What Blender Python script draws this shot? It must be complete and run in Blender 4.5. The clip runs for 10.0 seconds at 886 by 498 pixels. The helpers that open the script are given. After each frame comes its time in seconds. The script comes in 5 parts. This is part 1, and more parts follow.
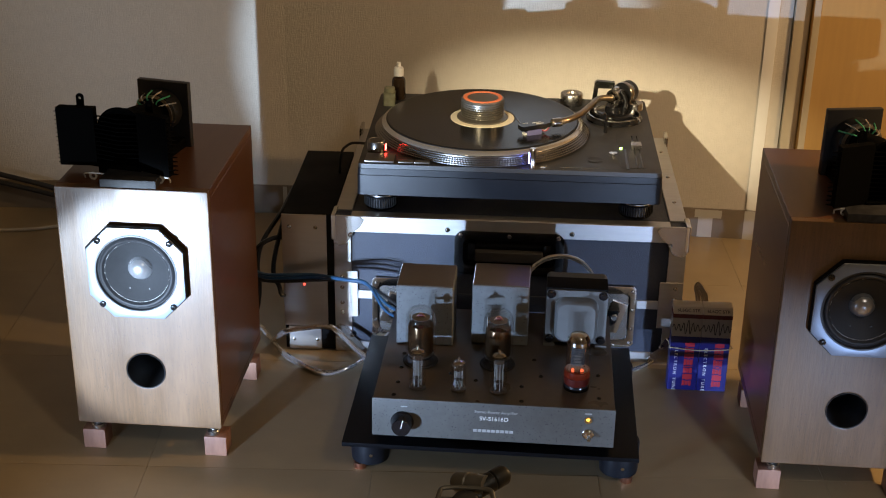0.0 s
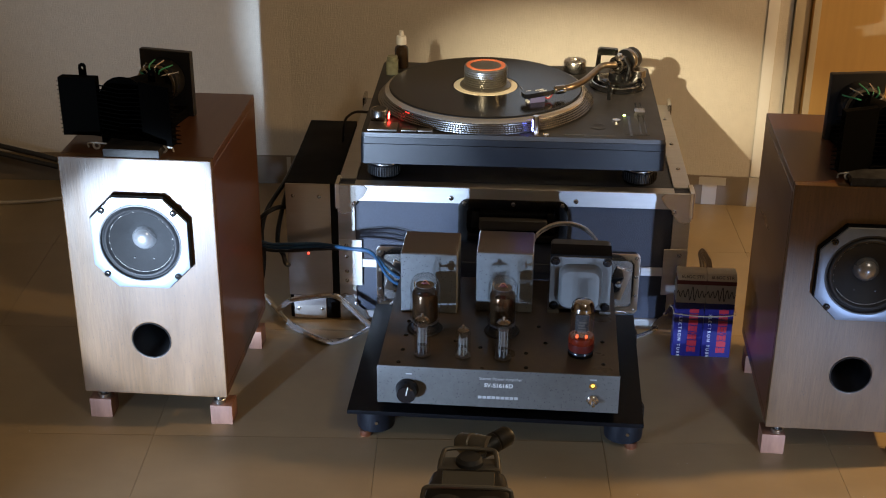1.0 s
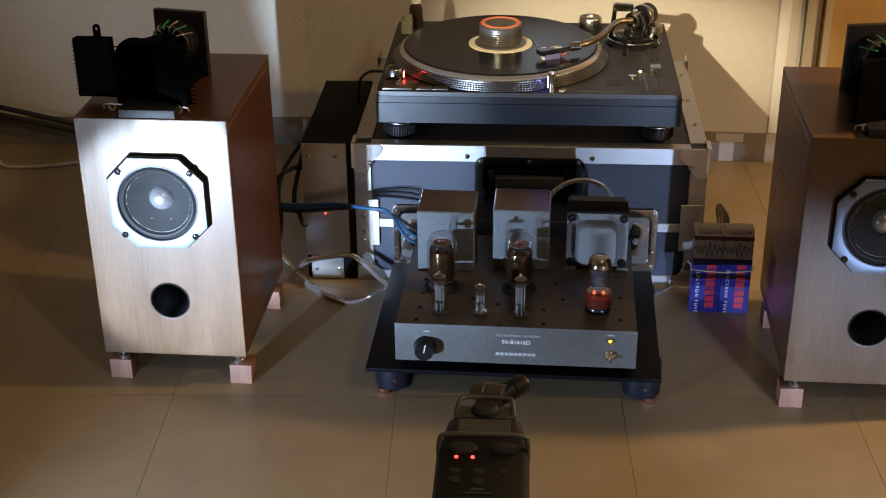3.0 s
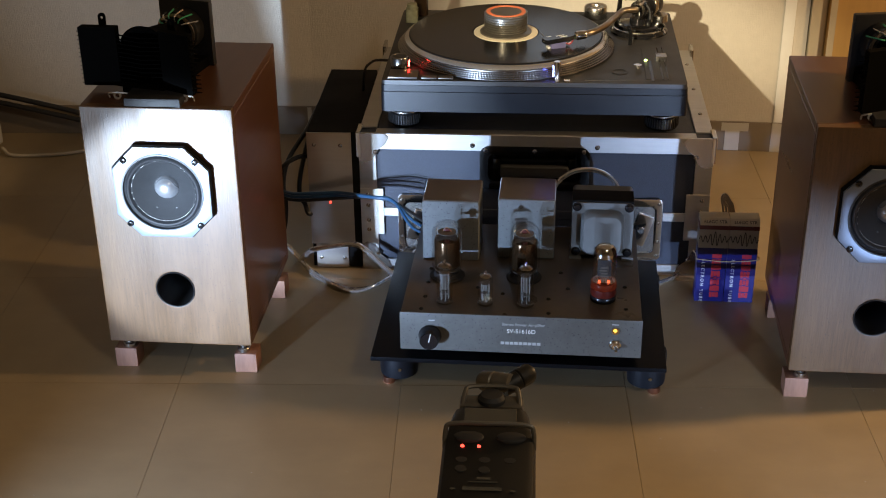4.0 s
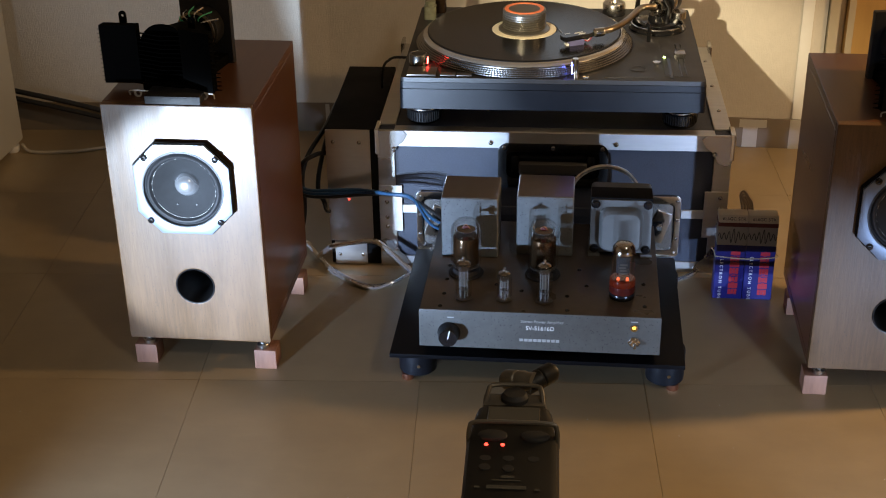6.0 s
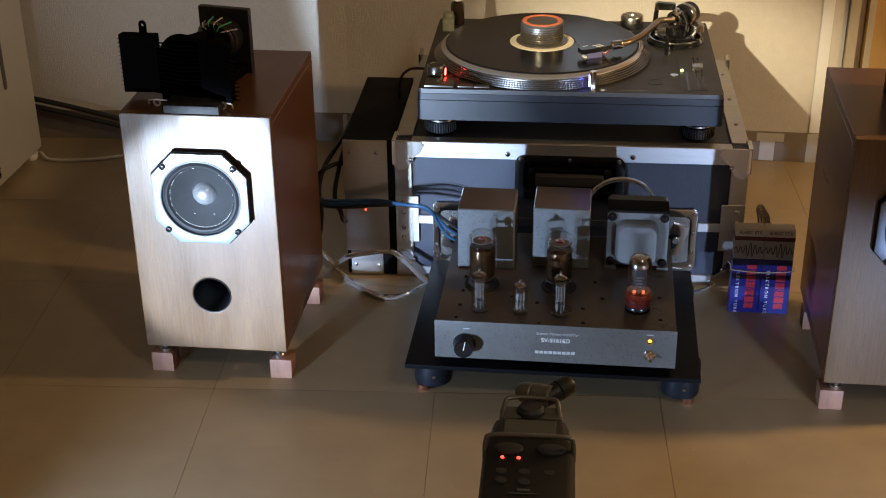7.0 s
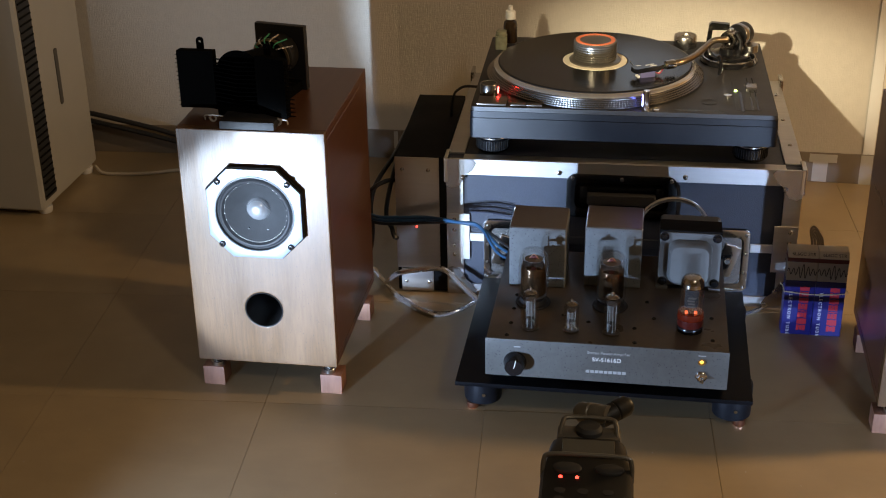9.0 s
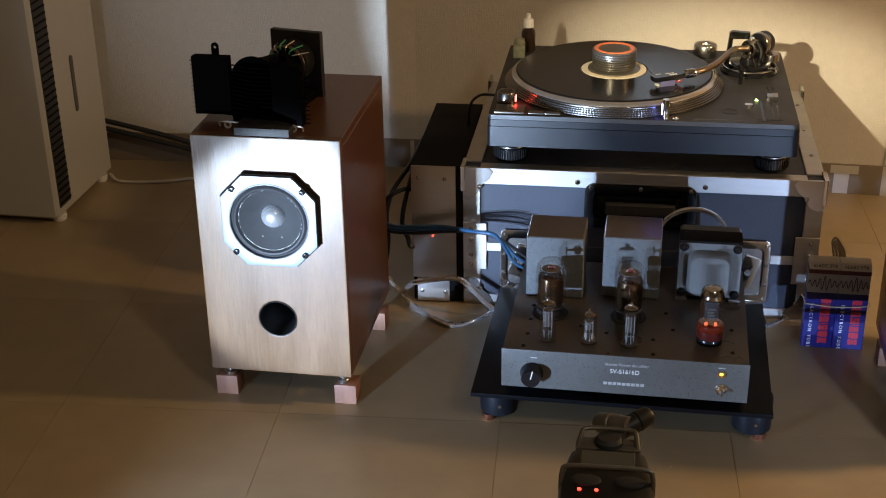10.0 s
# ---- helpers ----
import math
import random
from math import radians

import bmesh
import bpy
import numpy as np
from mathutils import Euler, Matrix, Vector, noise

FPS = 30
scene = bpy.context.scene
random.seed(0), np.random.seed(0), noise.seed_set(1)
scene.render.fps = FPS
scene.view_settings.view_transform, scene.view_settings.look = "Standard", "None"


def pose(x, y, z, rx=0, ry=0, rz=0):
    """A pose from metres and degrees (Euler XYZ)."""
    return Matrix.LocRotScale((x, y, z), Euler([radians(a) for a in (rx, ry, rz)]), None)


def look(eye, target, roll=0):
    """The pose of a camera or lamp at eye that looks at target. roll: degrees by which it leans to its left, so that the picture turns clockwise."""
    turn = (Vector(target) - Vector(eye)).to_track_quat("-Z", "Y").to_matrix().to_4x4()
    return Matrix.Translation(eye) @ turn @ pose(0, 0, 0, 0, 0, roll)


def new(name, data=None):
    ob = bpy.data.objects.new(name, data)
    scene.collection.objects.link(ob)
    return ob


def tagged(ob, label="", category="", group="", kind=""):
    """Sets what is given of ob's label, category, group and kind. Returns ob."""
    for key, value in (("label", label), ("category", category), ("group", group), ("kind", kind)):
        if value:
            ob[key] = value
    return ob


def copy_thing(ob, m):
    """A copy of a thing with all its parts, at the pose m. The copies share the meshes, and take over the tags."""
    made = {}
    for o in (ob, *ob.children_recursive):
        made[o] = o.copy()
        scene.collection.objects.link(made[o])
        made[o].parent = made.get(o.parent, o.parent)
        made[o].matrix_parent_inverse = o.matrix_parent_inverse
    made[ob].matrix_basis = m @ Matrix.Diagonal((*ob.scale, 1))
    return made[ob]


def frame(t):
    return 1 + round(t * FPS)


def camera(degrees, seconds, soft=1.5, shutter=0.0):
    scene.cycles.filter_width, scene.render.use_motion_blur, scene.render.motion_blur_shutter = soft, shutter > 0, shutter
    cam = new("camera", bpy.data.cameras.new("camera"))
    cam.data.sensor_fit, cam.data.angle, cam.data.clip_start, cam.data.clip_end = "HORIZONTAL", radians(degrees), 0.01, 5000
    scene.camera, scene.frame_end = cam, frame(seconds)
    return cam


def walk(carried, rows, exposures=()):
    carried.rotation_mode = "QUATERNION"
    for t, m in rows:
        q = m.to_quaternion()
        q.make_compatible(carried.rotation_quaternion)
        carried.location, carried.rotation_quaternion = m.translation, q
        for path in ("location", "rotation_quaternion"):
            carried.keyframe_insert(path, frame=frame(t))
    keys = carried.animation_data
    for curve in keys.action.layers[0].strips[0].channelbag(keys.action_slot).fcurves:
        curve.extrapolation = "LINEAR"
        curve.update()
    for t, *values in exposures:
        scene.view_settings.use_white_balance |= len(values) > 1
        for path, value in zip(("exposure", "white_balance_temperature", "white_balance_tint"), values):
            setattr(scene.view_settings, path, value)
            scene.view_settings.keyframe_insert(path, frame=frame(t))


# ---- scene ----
cam = camera(36.0, 10.0, soft=1.05)

PATH = [
    (0, (0.026, 0.026, 1.025), (0.006, 1.853, 0.212), 0.9),
    (0.5, (0.027, 0.023, 1.021), (0.002, 1.842, 0.19), 0.7),
    (1, (0.028, 0.022, 1.019), (0.001, 1.832, 0.17), 0.4),
    (1.5, (0.029, 0.02, 1.017), (-0.006, 1.824, 0.154), -0.1),
    (2, (0.03, 0.019, 1.015), (-0.013, 1.818, 0.143), -0.0),
    (2.5, (0.03, 0.017, 1.013), (-0.019, 1.811, 0.13), -0.2),
    (3, (0.031, 0.017, 1.01), (-0.023, 1.805, 0.115), -0.6),
    (4.5, (0.029, 0.017, 1.011), (-0.034, 1.795, 0.098), -0.6),
    (5, (0.029, 0.016, 1.012), (-0.039, 1.792, 0.096), -0.7),
    (5.5, (0.026, 0.015, 1.013), (-0.048, 1.79, 0.095), -0.9),
    (7, (0.022, 0.013, 1.017), (-0.081, 1.795, 0.115), -0.7),
    (7.5, (0.019, 0.012, 1.017), (-0.098, 1.797, 0.121), -0.9),
    (8, (0.016, 0.011, 1.016), (-0.122, 1.797, 0.126), -0.9),
    (8.5, (0.014, 0.011, 1.017), (-0.14, 1.797, 0.131), -1.0),
    (9, (0.012, 0.01, 1.019), (-0.156, 1.799, 0.14), -0.9),
    (9.5, (0.01, 0.01, 1.02), (-0.17, 1.801, 0.148), -0.8),
    (10, (0.01, 0.028, 1.005), (-0.182, 1.823, 0.143), -0.9),
]
walk(cam, [(t, look(eye, target, roll)) for t, eye, target, roll in PATH])

# ---- light ----
world = bpy.data.worlds.new("room_dark")
scene.world = world
world.use_nodes = True
world.node_tree.nodes["Background"].inputs[0].default_value = (0.006, 0.005, 0.004, 1)
world.node_tree.nodes["Background"].inputs[1].default_value = 1.0


def lamp(name, kind, eye, target, power, colour, radius=0.01, cone=40, blend=0.3, size=0.3):
    data = bpy.data.lights.new(name, kind)
    data.energy, data.color = power, colour
    if kind == "SPOT":
        data.spot_size, data.spot_blend, data.shadow_soft_size = radians(cone), blend, radius
    if kind == "AREA":
        data.size = size
    ob = new(name, data)
    ob.matrix_world = look(eye, target)
    return ob


# a focused white torch on the loudspeaker, one low on the floor at each side, warm picture spot,
# dim ceiling lamp, weak unseen fill added high behind, warm lamp in the next room
lamp("torch_light", "SPOT", (-0.672, 0.78, 0.108), (-0.354, 1.615, 0.214), 112, (0.58, 0.76, 1.0), 0.006, 24.8, 0.38)
lamp("torch_core_light", "SPOT", (-0.672, 0.777, 0.108), (-0.362, 1.615, 0.315), 55, (0.58, 0.76, 1.0), 0.006, 14.5, 1.0)
lamp("torch_spill_light", "SPOT", (-0.672, 0.775, 0.108), (-0.43, 2.45, 0.44), 17, (0.62, 0.78, 1.0), 0.006, 41, 0.9)
lamp("floor_torch_light", "SPOT", (-0.690, 0.78, 0.056), (0.12, 1.94, 0.03), 100, (0.46, 0.64, 1.0), 0.005, 52, 1.0)
lamp("floor_torch_light", "SPOT", (0.677, 0.78, 0.058), (0.36, 1.75, 0.06), 42, (0.46, 0.64, 1.0), 0.005, 37, 1.0)
warm = lamp("warm_spot_light", "SPOT", (-0.62, 0.0, 1.20), (0.30, 2.42, 0.222), 335, (1.0, 0.84, 0.55), 0.012, 17, 1.0)
warm.scale = (1.0, 0.42, 1.0)  # lamp scaled to squash its cone: a flat, wide beam
lamp("ceiling_lamp_light", "AREA", (1.1, -0.4, 2.25), (0.1, 1.7, 0.0), 9.0, (1.0, 0.87, 0.73), size=0.22)
lamp("downlight_light", "SPOT", (0.75, -1.25, 2.40), (0.75, -1.25, 0.0), 70, (1.0, 0.79, 0.47), 0.03, 110, 0.6)
lamp("doorway_lamp_light", "AREA", (1.25, 1.61, 0.92), (0.0, 1.50, 0.0), 10.0, (1.0, 0.62, 0.28), size=0.06)

# ---- materials ----


def rgba(c):
    return (c[0], c[1], c[2], 1)


def material(name, colour, rough=0.5, metal=0.0, vary=0.12, scale=40.0, bump=0.0, bump_scale=300.0, stretch=None,
             speck=None, coat=0.0, emit=None, emit_power=0.0, rough_vary=0.1, tint=None, spec=None):
    m = bpy.data.materials.new(name)
    m.use_nodes = True
    n, l = m.node_tree.nodes, m.node_tree.links
    b = n["Principled BSDF"]
    b.inputs["Roughness"].default_value = rough
    b.inputs["Metallic"].default_value = metal
    b.inputs["Base Color"].default_value = rgba(colour)
    b.inputs["Coat Weight"].default_value = coat
    b.inputs["Coat Roughness"].default_value = 0.12
    if spec is not None:
        b.inputs["Specular IOR Level"].default_value = spec
    if emit:
        b.inputs["Emission Color"].default_value = rgba(emit)
        b.inputs["Emission Strength"].default_value = emit_power
    tc = n.new("ShaderNodeTexCoord")
    mp = n.new("ShaderNodeMapping")
    l.new(tc.outputs["Object"], mp.inputs[0])
    if stretch:
        mp.inputs["Scale"].default_value = stretch
    big = n.new("ShaderNodeTexNoise")
    big.inputs["Scale"].default_value = scale * 0.12
    big.inputs["Detail"].default_value = 4
    fine = n.new("ShaderNodeTexNoise")
    fine.inputs["Scale"].default_value = scale
    fine.inputs["Detail"].default_value = 6
    l.new(mp.outputs[0], big.inputs["Vector"])
    l.new(mp.outputs[0], fine.inputs["Vector"])
    addm = n.new("ShaderNodeMath")
    addm.operation = "ADD"
    l.new(big.outputs["Fac"], addm.inputs[0])
    l.new(fine.outputs["Fac"], addm.inputs[1])
    rng = n.new("ShaderNodeMapRange")
    rng.inputs["From Min"].default_value, rng.inputs["From Max"].default_value = 0.65, 1.35
    l.new(addm.outputs[0], rng.inputs["Value"])
    mix = n.new("ShaderNodeMix")
    mix.data_type = "RGBA"
    other = tint or colour
    mix.inputs["A"].default_value = rgba([c * (1 - vary) for c in other])
    mix.inputs["B"].default_value = rgba([min(1, c * (1 + vary)) for c in colour])
    l.new(rng.outputs["Result"], mix.inputs["Factor"])
    out = mix.outputs["Result"]
    if speck:
        vor = n.new("ShaderNodeTexVoronoi")
        vor.inputs["Scale"].default_value = speck[0]
        l.new(tc.outputs["Object"], vor.inputs["Vector"])
        ramp = n.new("ShaderNodeMapRange")
        ramp.inputs["From Min"].default_value, ramp.inputs["From Max"].default_value = speck[1], speck[1] + 0.05
        ramp.inputs["To Min"].default_value, ramp.inputs["To Max"].default_value = 1.0, 0.0
        l.new(vor.outputs["Distance"], ramp.inputs["Value"])
        pick = n.new("ShaderNodeTexNoise")
        pick.inputs["Scale"].default_value = speck[0] * 0.6
        l.new(tc.outputs["Object"], pick.inputs["Vector"])
        gate = n.new("ShaderNodeMath")
        gate.operation = "GREATER_THAN"
        gate.inputs[1].default_value = 0.5
        l.new(pick.outputs["Fac"], gate.inputs[0])
        mul = n.new("ShaderNodeMath")
        mul.operation = "MULTIPLY"
        l.new(gate.outputs[0], mul.inputs[0])
        l.new(ramp.outputs["Result"], mul.inputs[1])
        mix2 = n.new("ShaderNodeMix")
        mix2.data_type = "RGBA"
        mix2.inputs["B"].default_value = rgba(speck[2])
        l.new(out, mix2.inputs["A"])
        l.new(mul.outputs[0], mix2.inputs["Factor"])
        out = mix2.outputs["Result"]
    l.new(out, b.inputs["Base Color"])
    rr = n.new("ShaderNodeMapRange")
    rr.inputs["From Min"].default_value, rr.inputs["From Max"].default_value = 0.3, 0.7
    rr.inputs["To Min"].default_value = max(0.02, rough * (1 - rough_vary))
    rr.inputs["To Max"].default_value = min(1.0, rough * (1 + rough_vary))
    l.new(big.outputs["Fac"], rr.inputs["Value"])
    l.new(rr.outputs["Result"], b.inputs["Roughness"])
    if bump:
        nb = n.new("ShaderNodeTexNoise")
        nb.inputs["Scale"].default_value = bump_scale
        nb.inputs["Detail"].default_value = 3
        l.new(mp.outputs[0], nb.inputs["Vector"])
        bm_ = n.new("ShaderNodeBump")
        bm_.inputs["Strength"].default_value = bump
        bm_.inputs["Distance"].default_value = 0.002
        l.new(nb.outputs["Fac"], bm_.inputs["Height"])
        l.new(bm_.outputs[0], b.inputs["Normal"])
    return m


def wallpaper():
    """Pale vinyl wallpaper with a fine woven relief."""
    m = material("vinyl_wallpaper", (0.62, 0.58, 0.51), 0.62, vary=0.05, scale=60)
    n, l = m.node_tree.nodes, m.node_tree.links
    tc = n.new("ShaderNodeTexCoord")
    heights = []
    for s, v in (((90, 90, 520), 1.0), ((520, 520, 70), 1.0)):
        mp = n.new("ShaderNodeMapping")
        mp.inputs["Scale"].default_value = s
        l.new(tc.outputs["Object"], mp.inputs[0])
        t = n.new("ShaderNodeTexNoise")
        t.inputs["Scale"].default_value = 1.0
        t.inputs["Detail"].default_value = 2
        l.new(mp.outputs[0], t.inputs["Vector"])
        heights.append(t)
    a = n.new("ShaderNodeMath")
    a.operation = "ADD"
    l.new(heights[0].outputs["Fac"], a.inputs[0])
    l.new(heights[1].outputs["Fac"], a.inputs[1])
    bp = n.new("ShaderNodeBump")
    bp.inputs["Strength"].default_value = 0.45
    bp.inputs["Distance"].default_value = 0.0015
    l.new(a.outputs[0], bp.inputs["Height"])
    l.new(bp.outputs[0], n["Principled BSDF"].inputs["Normal"])
    return m


def tile_vinyl():
    """Beige floor vinyl; each tile differs a little, with scuffs."""
    m = material("floor_vinyl", (0.362, 0.275, 0.158), 0.34, vary=0.05, scale=14, bump=0.05, bump_scale=60, rough_vary=0.25,
                 tint=(0.330, 0.250, 0.145))
    n, l = m.node_tree.nodes, m.node_tree.links
    b = n["Principled BSDF"]
    src = b.inputs["Base Color"].links[0].from_socket
    geo = n.new("ShaderNodeNewGeometry")
    sm = n.new("ShaderNodeMapping")
    sm.inputs["Scale"].default_value = (3.0, 11.0, 1.0)
    sm.inputs["Rotation"].default_value = (0, 0, 0.5)
    l.new(geo.outputs["Position"], sm.inputs[0])
    sn = n.new("ShaderNodeTexNoise")
    sn.inputs["Scale"].default_value, sn.inputs["Detail"].default_value, sn.inputs["Roughness"].default_value = 2.2, 8, 0.68
    l.new(sm.outputs[0], sn.inputs["Vector"])
    sr = n.new("ShaderNodeMapRange")
    sr.inputs["From Min"].default_value, sr.inputs["From Max"].default_value = 0.35, 0.7
    sr.inputs["To Min"].default_value, sr.inputs["To Max"].default_value = 0.95, 1.04
    l.new(sn.outputs["Fac"], sr.inputs["Value"])
    sh = n.new("ShaderNodeHueSaturation")
    l.new(sr.outputs["Result"], sh.inputs["Value"])
    l.new(src, sh.inputs["Color"])
    src = sh.outputs["Color"]
    gr = n.new("ShaderNodeMapRange")
    gr.inputs["From Min"].default_value, gr.inputs["From Max"].default_value = 0.35, 0.7
    gr.inputs["To Min"].default_value, gr.inputs["To Max"].default_value = 0.30, 0.42
    l.new(sn.outputs["Fac"], gr.inputs["Value"])
    l.new(gr.outputs["Result"], b.inputs["Roughness"])
    info = n.new("ShaderNodeObjectInfo")
    mr = n.new("ShaderNodeMapRange")
    mr.inputs["To Min"].default_value, mr.inputs["To Max"].default_value = 0.965, 1.025
    l.new(info.outputs["Random"], mr.inputs["Value"])
    hs = n.new("ShaderNodeHueSaturation")
    l.new(mr.outputs["Result"], hs.inputs["Value"])
    l.new(src, hs.inputs["Color"])
    l.new(hs.outputs["Color"], b.inputs["Base Color"])
    return m


def clear_glass():
    """Thin clear glass: see-through, with a surface gloss that grows at the edge."""
    m = bpy.data.materials.new("tube_glass")
    m.use_nodes = True
    n, l = m.node_tree.nodes, m.node_tree.links
    n.remove(n["Principled BSDF"])
    clear, gloss, mix, rim = n.new("ShaderNodeBsdfTransparent"), n.new("ShaderNodeBsdfGlossy"), n.new("ShaderNodeMixShader"), n.new("ShaderNodeFresnel")
    clear.inputs[0].default_value = (0.95, 0.95, 0.94, 1)
    gloss.inputs["Roughness"].default_value = 0.04
    rim.inputs["IOR"].default_value = 1.45
    cap = n.new("ShaderNodeMath")
    cap.operation = "MINIMUM"
    cap.inputs[1].default_value = 0.24
    l.new(rim.outputs[0], cap.inputs[0])
    l.new(cap.outputs[0], mix.inputs[0])
    l.new(clear.outputs[0], mix.inputs[1])
    l.new(gloss.outputs[0], mix.inputs[2])
    l.new(mix.outputs[0], n["Material Output"].inputs[0])
    return m


